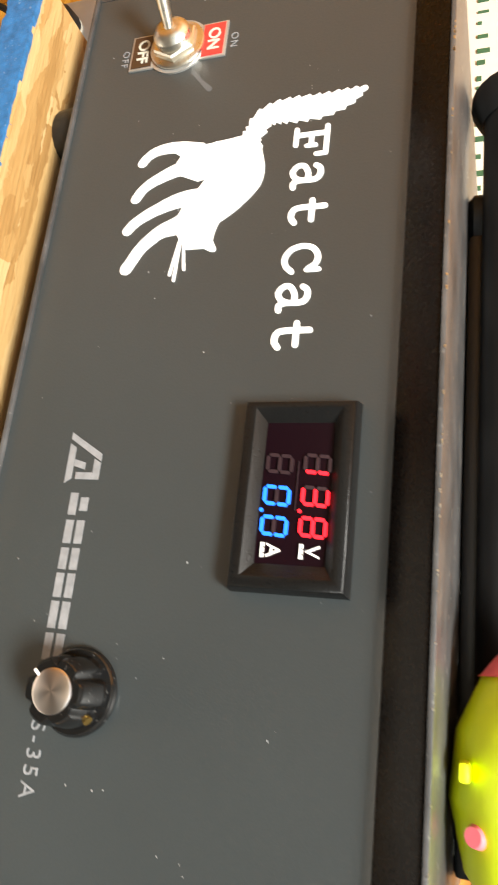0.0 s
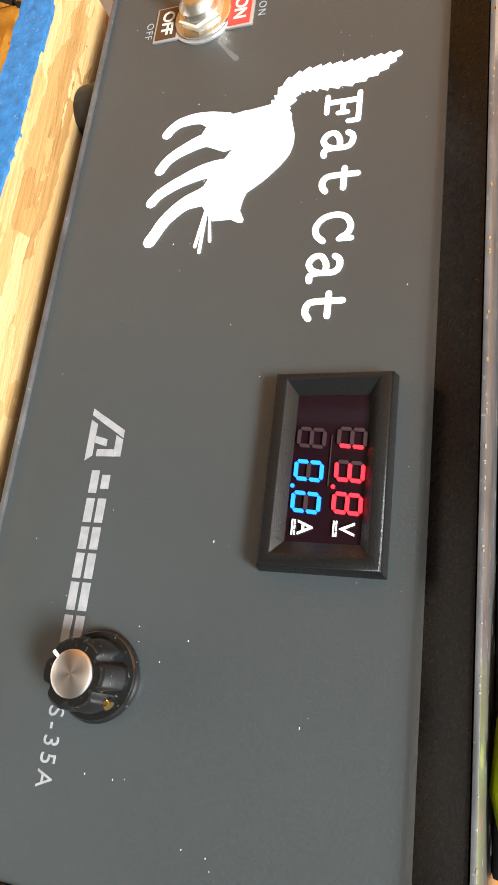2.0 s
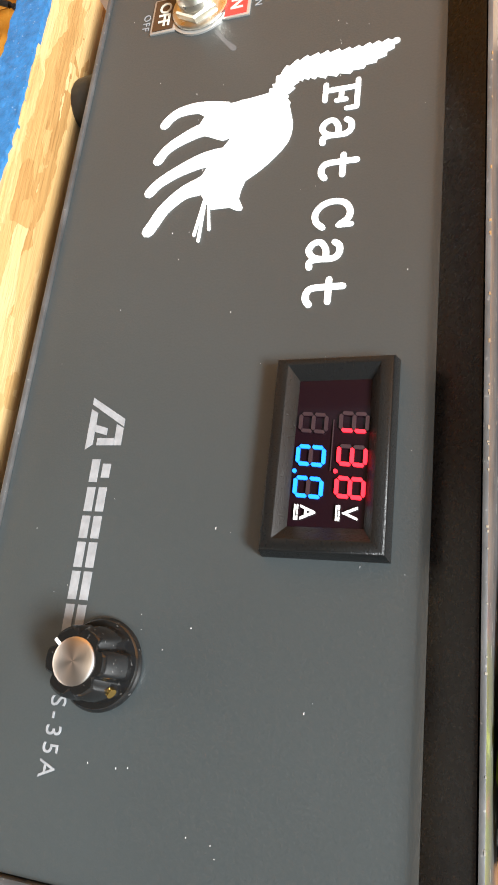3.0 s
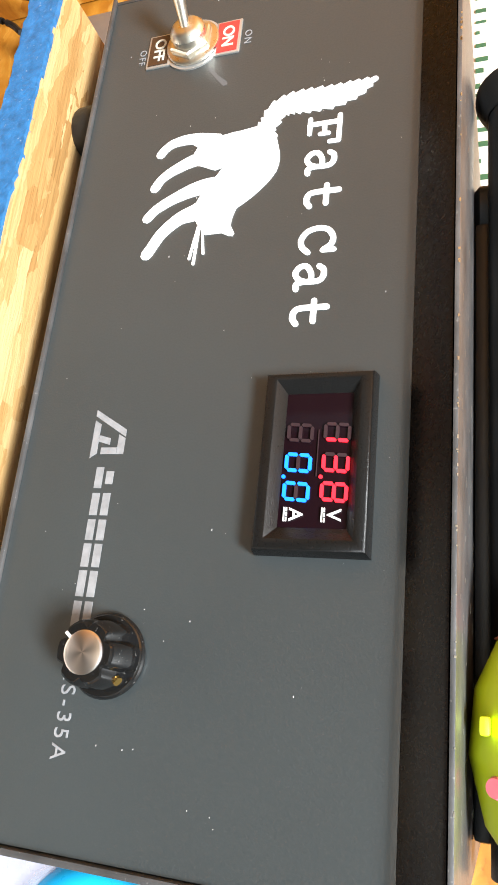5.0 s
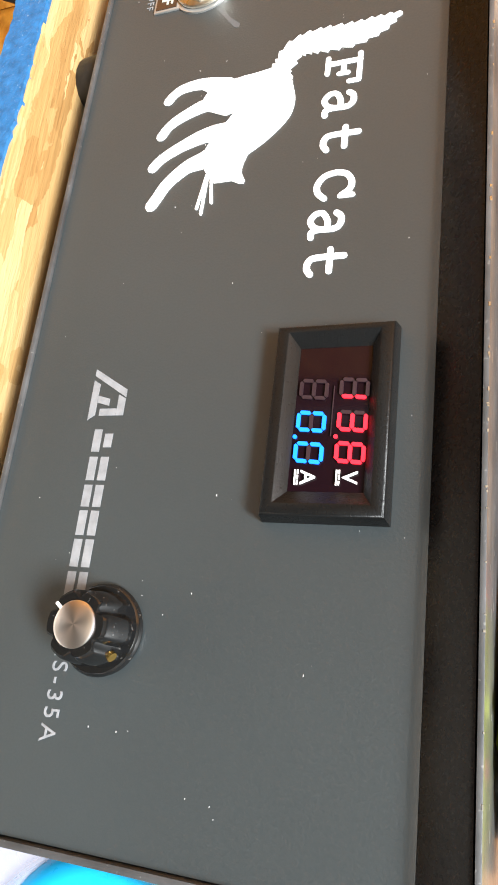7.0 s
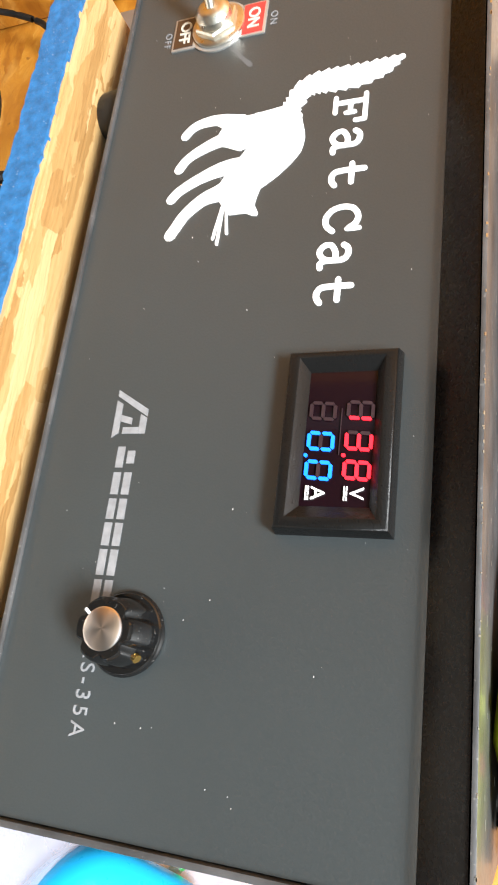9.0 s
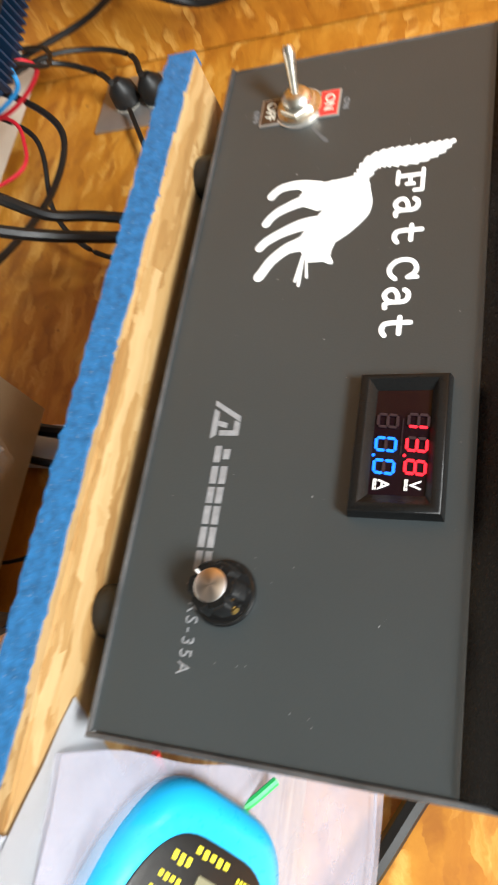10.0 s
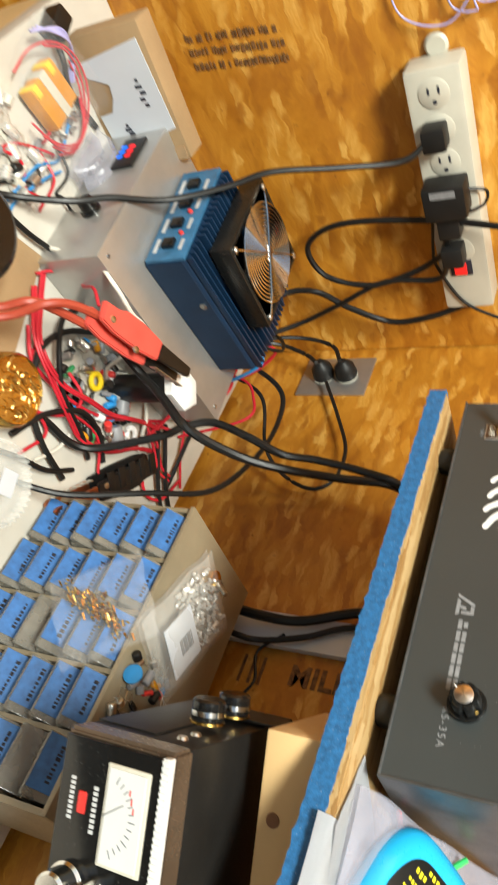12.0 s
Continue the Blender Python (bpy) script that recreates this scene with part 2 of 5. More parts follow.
SEG_OFF = plain("unlit_segment", (0.022, 0.011, 0.015), 0.4, bumpy=0.0)
RED_LED = glow("red_led", (1.0, 0.014, 0.030), 2.8)
BLUE_LED = glow("blue_led", (0.006, 0.17, 1.0), 3.0)
RED_LAMP = glow("red_rocker", (1.0, 0.02, 0.02), 1.2)
FILM = clear("clear_bag", (0.40, 0.40, 0.48), 0.40, 0.16)
FILM_WHITE = clear("crinkled_bag", (0.70, 0.69, 0.66), 0.20, 0.12)
FILM_THIN = clear("thin_clear_bag", (0.80, 0.81, 0.83), 0.07, 0.10)
CLEAR_BOX = clear("clear_plastic", (0.8, 0.82, 0.8), 0.25, 0.08)
GREY_PLATE = plain("steel_wall_plate", (0.42, 0.41, 0.40), 0.4, 0.8, vary=0.1)
DIAL = plain("meter_dial", (0.56, 0.56, 0.55), 0.4, vary=0.03, bumpy=0.0)
SILVERY = plain("tinned_connector", (0.62, 0.60, 0.56), 0.28, 0.4, vary=0.2)
GREY_PART = plain("grey_component", (0.20, 0.20, 0.21), 0.45)
GREEN_PART = plain("green_board", (0.03, 0.22, 0.08), 0.4)
YELLOW_PART = plain("yellow_part", (0.72, 0.52, 0.02), 0.4)
BLUE_PART = plain("blue_part", (0.02, 0.22, 0.52), 0.4)
AMBER_PART = plain("amber_part", (0.56, 0.23, 0.012), 0.35)


# ---- builders ----
def box(x0, x1, y0, y1, z0, z1, bev=0.0, m=None, bm=None):
    """A box with bevelled edges, added to bm."""
    own = bmesh.new()
    bmesh.ops.create_cube(own, size=1)
    for v in own.verts:
        v.co = Vector(((x0 + x1) / 2 + v.co.x * (x1 - x0), (y0 + y1) / 2 + v.co.y * (y1 - y0), (z0 + z1) / 2 + v.co.z * (z1 - z0)))
    if bev:
        bmesh.ops.bevel(own, geom=own.edges[:], offset=bev, segments=2, affect="EDGES", profile=0.6)
    return join(own, bm, m)


def join(own, bm, m=None):
    if m is not None:
        own.transform(m)
    if bm is None:
        return own
    tmp = bpy.data.meshes.new("tmp")
    own.to_mesh(tmp)
    own.free()
    bm.from_mesh(tmp)
    bpy.data.meshes.remove(tmp)
    return bm


def axis(p, q):
    d = Vector(q) - Vector(p)
    return Matrix.Translation(p) @ d.to_track_quat("Z", "Y").to_matrix().to_4x4(), d.length


def lathe(profile, p=(0, 0, 0), q=(0, 0, 1), seg=32, bm=None, m=None):
    """A turned body: profile of (radius, height) along the axis from p to q; heights are metres."""
    own = bmesh.new()
    rings = []
    for r, h in profile:
        rings.append([own.verts.new((r * math.cos(2 * math.pi * k / seg), r * math.sin(2 * math.pi * k / seg), h)) for k in range(seg)])
    for a, b in zip(rings, rings[1:]):
        for k in range(seg):
            own.faces.new((a[k], a[(k + 1) % seg], b[(k + 1) % seg], b[k]))
    own.faces.new(rings[0][::-1])
    own.faces.new(rings[-1])
    own.transform(axis(p, q)[0])
    return join(own, bm, m)


def rod(p, q, r, r2=None, seg=16, bm=None):
    length = (Vector(q) - Vector(p)).length
    return lathe([(r, 0), (r if r2 is None else r2, length)], p, q, seg, bm)


def smooth_path(pts, n=8):
    pts = [Vector(p) for p in pts]
    ext = [2 * pts[0] - pts[1]] + pts + [2 * pts[-1] - pts[-2]]
    out = []
    for i in range(1, len(ext) - 2):
        a, b, c, d = ext[i - 1:i + 3]
        for k in range(n):
            t = k / n
            out.append(0.5 * ((2 * b) + (c - a) * t + (2 * a - 5 * b + 4 * c - d) * t * t + (3 * b - 3 * c + d - a) * t ** 3))
    return out + [pts[-1]]


def hose(pts, r, seg=8, n=8, bm=None):
    """A cable swept smoothly along a few points."""
    own = bmesh.new()
    path = smooth_path(pts, n)
    rings, ref = [], Vector((0.31, 0.2, 0.93))
    for i, p in enumerate(path):
        t = (path[min(i + 1, len(path) - 1)] - path[max(i - 1, 0)]).normalized()
        u = t.cross(ref)
        if u.length < 0.1:
            u = t.cross(Vector((1, 0, 0)))
        u.normalize()
        w = t.cross(u)
        rr = r[i * (len(r) - 1) // (len(path) - 1)] if isinstance(r, (list, tuple)) else r
        rings.append([own.verts.new(p + u * rr * math.cos(2 * math.pi * k / seg) + w * rr * math.sin(2 * math.pi * k / seg)) for k in range(seg)])
    for a, b in zip(rings, rings[1:]):
        for k in range(seg):
            own.faces.new((a[k], a[(k + 1) % seg], b[(k + 1) % seg], b[k]))
    own.faces.new(rings[0][::-1])
    own.faces.new(rings[-1])
    return join(own, bm)


def plate(outline, y0, y1, bm=None, m=None, bev=0.0):
    """A flat plate: an outline of (x, z), from depth y0 to y1."""
    own = bmesh.new()
    a = [own.verts.new((x, y0, z)) for x, z in outline]
    b = [own.verts.new((x, y1, z)) for x, z in outline]
    own.faces.new(a)
    own.faces.new(b[::-1])
    for i in range(len(a)):
        j = (i + 1) % len(a)
        own.faces.new((a[j], a[i], b[i], b[j]))
    bmesh.ops.recalc_face_normals(own, faces=own.faces[:])
    if bev:
        bmesh.ops.bevel(own, geom=own.edges[:], offset=bev, segments=2, affect="EDGES")
    return join(own, bm, m)


def ribbon(pts, widths, n=10, saw=0.0):
    """The outline of a smooth stroke with round ends, through points of (x, z); saw: the depth of a ragged fringe."""
    path = smooth_path([(x, 0, z) for x, z in pts], n)
    left, right = [], []
    for i, p in enumerate(path):
        t = (path[min(i + 1, len(path) - 1)] - path[max(i - 1, 0)]).normalized()
        f = i / (len(path) - 1) * (len(widths) - 1)
        k = min(int(f), len(widths) - 2)
        w = (widths[k] + (widths[k + 1] - widths[k]) * (f - k)) / 2
        w += saw * ((i % 5) / 4 - 0.6)
        nrm = Vector((-t.z, 0, t.x))
        left.append(p + nrm * w)
        right.append(p - nrm * w)
    def cap(c, start, w, t):
        ang = math.atan2(start.z, start.x)
        return [(c.x + w * math.cos(ang - a), c.z + w * math.sin(ang - a)) for a in (math.pi * 0.25, math.pi * 0.5, math.pi * 0.75)]
    end = cap(path[-1], left[-1] - path[-1], widths[-1] / 2, None)
    beg = cap(path[0], right[0] - path[0], widths[0] / 2, None)
    return [(p.x, p.z) for p in left] + end + [(p.x, p.z) for p in right[::-1]] + beg


def finish(bm, name, material, smooth=True):
    me = bpy.data.meshes.new(name)
    bmesh.ops.recalc_face_normals(bm, faces=bm.faces[:])
    bm.to_mesh(me)
    bm.free()
    me.materials.append(material)
    if smooth:
        for p in me.polygons:
            p.use_smooth = True
        me.set_sharp_from_angle(angle=radians(38))
    return me


def thing(name, bm, material, label, category, group="", kind=""):
    return tagged(new(name, finish(bm, name, material)), label, category, group, kind)


def empty_thing(name, at, label, category, group="", kind=""):
    ob = new(name)
    ob.location = at
    return tagged(ob, label, category, group, kind)


def placed(ob):
    """Where an object stands in the world."""
    return ob.matrix_basis if ob.parent is None else placed(ob.parent) @ ob.matrix_parent_inverse @ ob.matrix_basis


def part(name, bm, material, parent, label=""):
    ob = new(name, finish(bm, name, material))
    ob.parent = parent
    ob.matrix_parent_inverse = placed(parent).inverted()
    if label:
        tagged(ob, label)
    return ob


def letters(text, size, bold=0.0, depth=0.0002, space=1.0):
    """Lettering in the built-in font as a mesh in the x-z plane, facing -y, centred at the origin."""
    cu = bpy.data.curves.new("lettering", "FONT")
    cu.body, cu.size, cu.offset, cu.extrude, cu.space_character = text, size, bold, depth, space
    cu.align_x, cu.align_y, cu.resolution_u = "CENTER", "CENTER", 4
    ob = bpy.data.objects.new("lettering", cu)
    scene.collection.objects.link(ob)
    bpy.context.view_layer.update()
    me = bpy.data.meshes.new_from_object(ob)
    bpy.data.objects.remove(ob)
    bm = bmesh.new()
    bm.from_mesh(me)
    bpy.data.meshes.remove(me)
    bm.transform(pose(0, 0, 0, 90, 0, 0))
    return bm


def at(bm, m):
    bm.transform(m)
    return bm


def turned(x, y, z, yaw):
    return pose(x, y, z, 0, 0, yaw)


# ---- the room ----
X0, YB, FLOOR, CEIL, XR, YF = -0.575, 0.303, -1.25, 1.80, 1.7, -1.30
thing("wall_north", box(X0 - 0.1, XR + 0.1, YB, YB + 0.02, FLOOR, CEIL), OSB_BACK, "bare oriented strand board wall behind the bench", "wall", kind="structure")
thing("wall_west", box(X0 - 0.02, X0, YF, YB - 0.002, FLOOR, CEIL), OSB_LEFT, "bare oriented strand board side wall with printed stamps", "wall", kind="structure")
thing("wall_east", box(XR, XR + 0.05, YF, YB - 0.002, FLOOR, CEIL), PLASTER, "plain painted board wall closing the workshop", "wall", kind="structure")
front = box(X0 - 0.02, -0.50, YF - 0.1, YF, FLOOR, CEIL)
box(1.60, XR + 0.05, YF - 0.1, YF, FLOOR, CEIL, bm=front)
box(-0.50, 1.60, YF - 0.1, YF, FLOOR, -0.55, bm=front)
thing("wall_south", front, PLASTER, "plain board wall with a wide window opening", "wall", kind="structure")
thing("floor", box(X0, XR, YF, YB, FLOOR - 0.05, FLOOR), CONCRETE, "dark grey concrete workshop floor", "floor", kind="structure")
thing("ceiling", box(X0 - 0.02, XR + 0.05, YF - 0.1, YB + 0.02, CEIL, CEIL + 0.03), PLASTER, "plain board ceiling", "ceiling", kind="structure")

# ---- shelf ----
SZ, SHELF_Y, THICK = -0.0882, -0.0145, 0.0190
SHELF_END = 0.62
board = bmesh.new()
foot_of = lambda x: -0.1032 - 0.0185 * x  # the board sags slightly towards its free end
plan = [(-0.1550, SHELF_Y), (SHELF_END, SHELF_Y), (SHELF_END, YB - 0.001), (-0.1560, YB - 0.001)]
under = [board.verts.new((x, y, foot_of(x))) for x, y in plan]
over = [board.verts.new((x, y, SZ)) for x, y in plan]
board.faces.new(under)
board.faces.new(over[::-1])
for k in range(4):
    board.faces.new((under[k], under[(k + 1) % 4], over[(k + 1) % 4], over[k]))
bmesh.ops.recalc_face_normals(board, faces=board.faces[:])
bmesh.ops.bevel(board, geom=board.edges[:], offset=0.0009, segments=2, affect="EDGES")
shelf = thing("shelf_board", board, RAW_PLY, "pale strand board shelf with a blue painted front edge", "shelf")
lo, hi = [], []
N = 300
for i in range(N + 1):
    x = -0.1556 + (SHELF_END + 0.1550) * i / N
    jag = 0.0009 * noise.noise((x * 45, 0, 0)) + 0.0010 * noise.noise((x * 420, 3, 0)) + 0.0005 * noise.noise((x * 900, 5, 0))
    lo.append((x, foot_of(x) - 0.0006 + 0.0011 * noise.noise((x * 160, 7, 1)) + 0.0009 * noise.noise((x * 520, 2, 1))))
    hi.append((x, -0.0909 - 0.0160 * x + jag))
part("painted_edge", plate(lo + hi[::-1], SHELF_Y - 0.0013, SHELF_Y + 0.006), BLUE_PAINT, shelf, "thick ragged blue paint on the front edge")

# the angled timber under the shelf, from which the radio hangs
YAW = 30
pine = thing("timber_block", box(0, 0.30, 0, 0.089, -0.142, SZ - THICK, 0.002, turned(0.116, -0.009, 0, YAW)), PINE, "pale pine block with a knot, fixed under the shelf", "timber")
part("knot", lathe([(0.0042, 0), (0.0040, 0.0008)], (0.157, 0.0145, -0.132), (0.1575, 0.0137, -0.132), 14), plain("knot_wood", (0.16, 0.07, 0.03), 0.6), pine, "dark brown knot")


# ---- the power supply ----
PX0, PX1, PZ0, PZ1 = -0.1575, 0.1245, -0.0765, 0.0485
psu = empty_thing("power_supply", (PX0, 0, SZ), "black bench power supply with a white decal, standing on the shelf", "power supply")
DEEP = 0.265
# folded front panel: flat face, small bend, then a lip that leans forward under the lid
def folded(prof):
    pan = bmesh.new()
    ends = []
    for x in (PX0 + 0.002, PX1 - 0.0022):
        ends.append([pan.verts.new((x, y, z)) for y, z in prof])
    for k in range(len(prof)):
        pan.faces.new((ends[0][k], ends[0][(k + 1) % len(prof)], ends[1][(k + 1) % len(prof)], ends[1][k]))
    pan.faces.new(ends[0])
    pan.faces.new(ends[1][::-1])
    return pan


pan = folded([(0.0, PZ0 + 0.001), (0.0, 0.0345), (-0.0005, 0.0360), (-0.0013, 0.0373), (0.004, 0.0373), (0.004, PZ0 + 0.001)])
# lip split off the panel so that its shade can be painted in
part("top_lip", folded([(-0.0014, 0.0374), (-0.0098, 0.0470), (-0.0102, 0.0479), (-0.006, 0.0479), (0.0038, 0.0376)]), LIP, psu, "glossy black lip leaning forward under the lid, coloured darker for its shade")
panel = part("front_panel", pan, BLACK_PAINT, psu, "satin black painted steel front panel")
part("cover", box(PX0, PX1, -0.0105, DEEP, 0.0482, 0.0495, 0.0004), BLACK_LID, psu, "scratched and dusty black steel cover")
part("side_panel", box(PX0, PX0 + 0.0016, 0.0, DEEP, PZ0, 0.0482, 0.0005), BLACK_LID, psu)
part("side_panel", box(PX1 - 0.0018, PX1, -0.0018, DEEP, PZ0, 0.0482, 0.0006), BLACK_LID, psu)
part("bottom_plate", box(PX0 + 0.0016, PX1 - 0.0018, 0.0042, DEEP, PZ0, PZ0 + 0.0015), BLACK_LID, psu)
part("back_plate", box(PX0 + 0.0016, PX1 - 0.0018, DEEP - 0.0015, DEEP - 0.0002, PZ0 + 0.0016, 0.048), BLACK_LID, psu)
part("lower_edge", box(PX0, PX1, -0.0016, 0.0, PZ0, PZ0 + 0.0014, 0.0005), BLACK_LID, psu)
for fx in (-0.109, 0.0835):
    for fy in (0.0125, 0.235):
        part("foot", lathe([(0.0085, 0), (0.0095, 0.0012), (0.0100, 0.006), (0.0100, PZ0 - SZ)], (fx, fy, SZ), (fx, fy, 0), 20), RUBBER, psu, "round black rubber foot")

# scratches and chips along the worn lid edge
chips = bmesh.new()
rng = random.Random(11)
for _ in range(46):
    x = rng.uniform(PX0, PX1)
    w = rng.uniform(0.0002, 0.0011)
    box(x, min(x + w, PX1), -0.01062, -0.0100, 0.0494 - rng.uniform(0.0001, 0.0004), 0.04953, bm=chips)
for _ in range(120):
    x, y = rng.uniform(PX0, PX1 - 0.01), rng.uniform(0, 0.12)
    box(x, x + rng.uniform(0.0004, 0.004), y, y + rng.uniform(0.0002, 0.0006), 0.0494, 0.04953, bm=chips)
tagged(part("edge_wear", chips, STEEL, psu, "bright chips and scratches in the paint"), kind="stuff")
specks = bmesh.new()
for _ in range(60):
    x, z, s = rng.uniform(-0.15, 0.12), rng.uniform(-0.074, 0.033), rng.uniform(0.00006, 0.00017)
    box(x, x + s * rng.uniform(1, 3.5), -0.00012, 0.0001, z, z + s, bm=specks)
tagged(part("dust", specks, LIGHT_PRINT, psu, "specks of dust on the panel"), kind="stuff")


def digit(bm_on, bm_off, lit, x, z, w, h, y, t):
    """Seven slanting segments as bevelled bars; lit: the lit ones out of abcdefg."""
    g = t * 0.10
    sl = 0.08
    segs = {"a": (-w / 2 + g, h / 2, w / 2 - g, h / 2), "d": (-w / 2 + g, -h / 2, w / 2 - g, -h / 2), "g": (-w / 2 + g, 0, w / 2 - g, 0),
            "f": (-w / 2, g, -w / 2, h / 2 - g), "b": (w / 2, g, w / 2, h / 2 - g), "e": (-w / 2, -h / 2 + g, -w / 2, -g), "c": (w / 2, -h / 2 + g, w / 2, -g)}
    for k, (x0, z0, x1, z1) in segs.items():
        d = Vector((x1 - x0, z1 - z0)).normalized()
        nrm = Vector((-d.y, d.x)) * t / 2
        a, b = Vector((x0, z0)), Vector((x1, z1))
        tip = d * t * 0.5
        ring = [a + tip * 0.2, a + tip + nrm, b - tip + nrm, b - tip * 0.2, b - tip - nrm, a + tip - nrm]
        plate([(x + p.x + sl * p.y, z + p.y) for p in ring], y, y + 0.0004, bm_on if k in lit else bm_off)


SEG = {"0": "abcdef", "1": "bc", "3": "abcdg", "8": "abcdefg", " ": ""}
meter = part("panel_meter", box(0.0008, 0.0468, -0.0024, 0.0002, 0.0006, 0.0278, 0.0004), BEZEL, psu, "black plastic voltmeter and ammeter with a bevelled bezel")
# bezel: rounded rim, then sloping inner faces down to a sunken window
bez = bmesh.new()
loops = []
for x0, x1, z0, z1, y in ((-0.0004, 0.0480, -0.0006, 0.0290, -0.0002), (0.0004, 0.0474, 0.0, 0.0285, -0.0049), (0.0007, 0.0471, 0.0003, 0.0282, -0.0054), (0.0011, 0.0467, 0.0007, 0.0278, -0.0056),
                          (0.0021, 0.0447, 0.0028, 0.0256, -0.0056), (0.0024, 0.0444, 0.0031, 0.0253, -0.0054), (0.0054, 0.0412, 0.0055, 0.0231, -0.0029), (0.0054, 0.0412, 0.0055, 0.0231, -0.0025)):
    loops.append([bez.verts.new((x, y, z)) for x, z in ((x0, z0), (x1, z0), (x1, z1), (x0, z1))])
for a, b in zip(loops, loops[1:]):
    for k in range(4):
        bez.faces.new((a[k], a[(k + 1) % 4], b[(k + 1) % 4], b[k]))
part("bezel", bez, BEZEL, meter, "textured black bezel with sloping inner edges")
part("window", box(0.0053, 0.0413, -0.0028, -0.0024, 0.0054, 0.0232), METER_WINDOW, meter, "dark smoked window")
off = bmesh.new()
for row, z, chars, lit, tone in (("voltage", 0.0195, "138", RED_LED, "red"), ("current", 0.0098, " 00", BLUE_LED, "blue")):
    for ch, x in zip(chars, (0.0163, 0.0244, 0.0320)):
        on = bmesh.new()
        digit(on, off, SEG[ch], x, z, 0.0042, 0.0062, -0.0034, 0.00090)
        if ch == " ":
            on.free()
        else:
            tagged(part(row + "_digit", on, lit, meter, "lit " + tone + " digit " + ch), kind="stuff")
    part("decimal_point", lathe([(0.0005, 0), (0.0005, 0.0004)], (0.0281, -0.0030, z - 0.0036), (0.0281, -0.0035, z - 0.0036), 12), lit, meter, "lit " + tone + " decimal point")
box(0.0155, 0.0280, -0.0032, -0.0029, 0.01455, 0.01475, bm=off)
tagged(part("unlit_segment", off, SEG_OFF, meter, "unlit grey segments"), kind="stuff")
for ch, z in (("V", 0.0197), ("A", 0.0100)):
    mark = at(letters(ch, 0.0050, 0.00003), pose(0.0379, -0.0033, z))
    for k in range(3):
        box(0.0361 + 0.0013 * k, 0.0371 + 0.0013 * k, -0.0035, -0.0031, z - 0.0024, z - 0.0021, bm=mark)
    box(0.0361, 0.0397, -0.0035, -0.0031, z - 0.0030, z - 0.0027, bm=mark)
    part("unit_letter", mark, WHITE_VINYL, meter, "white printed letter " + ch)

# toggle switch with its OFF and ON plate
TX, TZ = -0.128, -0.0405
sw = part("toggle_switch", lathe([(0.0062, 0), (0.0062, 0.004), (0.0050, 0.0055), (0.0032, 0.0062)], (TX, -0.0025, TZ), (TX, -1, TZ), 28), NICKEL, psu, "chrome toggle switch with a hexagonal nut")
part("nut", lathe([(0.0078, 0), (0.0080, 0.0004), (0.0080, 0.0022), (0.0074, 0.0028)], (TX, -0.0014, TZ), (TX, -1, TZ), 6), NICKEL, sw)
part("washer", lathe([(0.0096, 0), (0.0096, 0.0006), (0.0090, 0.0010)], (TX, -0.0009, TZ), (TX, -1, TZ), 36), NICKEL, sw)
part("lever", lathe([(0.0016, 0), (0.0019, 0.006), (0.0026, 0.0145), (0.0026, 0.0165), (0.0017, 0.0180)], (TX, -0.0078, TZ), (TX - 0.012, -0.0240, TZ + 0.0), 20), NICKEL, sw, "polished bat-shaped lever")
ring = [(TX + 0.0108 * math.cos(a), TZ + 0.0108 * math.sin(a)) for a in [2 * math.pi * k / 40 for k in range(40)]]
part("switch_plate", plate(ring, -0.0006, 0.0001), ALU, sw, "round aluminium switch plate")
for side, word, material in ((-1, "OFF", plain("dark_brown_field", (0.05, 0.024, 0.012), 0.45)), (1, "ON", RED_PRINT)):
    z = TZ + side * 0.0128
    tab = part("tab", box(TX - 0.0072, TX + 0.0072, -0.0007, 0.0001, z - 0.0046, z + 0.0046, 0.0003), ALU, sw, "aluminium tab of the switch plate")
    part("tab_fill", box(TX - 0.0064, TX + 0.0064, -0.00095, -0.0006, z - 0.0037, z + 0.0037), material, sw, "coloured field of the plate")
    part("word", at(letters(word, 0.0058, 0.0001, 0.0001, 0.95), pose(TX, -0.00105, z)), CREAM, sw, "raised letters " + word)
    part("panel_word", at(letters(word, 0.0036, 0.0, 0.00005, 1.2), pose(TX + 0.001, -0.0001, TZ + side * 0.0198)), GREY_PRINT, psu, "grey printed word " + word)

# fluted control knob
KX, KZ = 0.0755, -0.0375
knob = part("control_knob", lathe([(0.0106, 0), (0.0108, 0.0010), (0.0104, 0.0018), (0.0100, 0.0022)], (KX, -0.0004, KZ), (KX, -1, KZ), 44), BLACK_GLOSS, psu, "glossy black fluted knob with a spun metal cap")
fl = bmesh.new()
rings = []
for r, h in ((0.0090, 0.002), (0.0086, 0.007), (0.0080, 0.0118), (0.0072, 0.0128)):
    row = []
    for k in range(96):
        a = 2 * math.pi * k / 96
        dip = max(0.0, math.cos(6 * a)) ** 2 * (0.0014 if h < 0.014 else 0.0009)
        row.append(fl.verts.new((KX + (r - dip) * math.cos(a), -h, KZ + (r - dip) * math.sin(a))))
    rings.append(row)
for a, b in zip(rings, rings[1:]):
    for k in range(96):
        fl.faces.new((a[k], a[(k + 1) % 96], b[(k + 1) % 96], b[k]))
fl.faces.new(rings[-1])
fl.faces.new(rings[0][::-1])
part("fluted_body", fl, BLACK_GLOSS, knob)
part("cap", lathe([(0.0053, 0), (0.0053, 0.0005), (0.0047, 0.0008)], (KX, -0.0126, KZ), (KX, -1, KZ), 40), COPPER_CAP, knob, "spun metal cap")
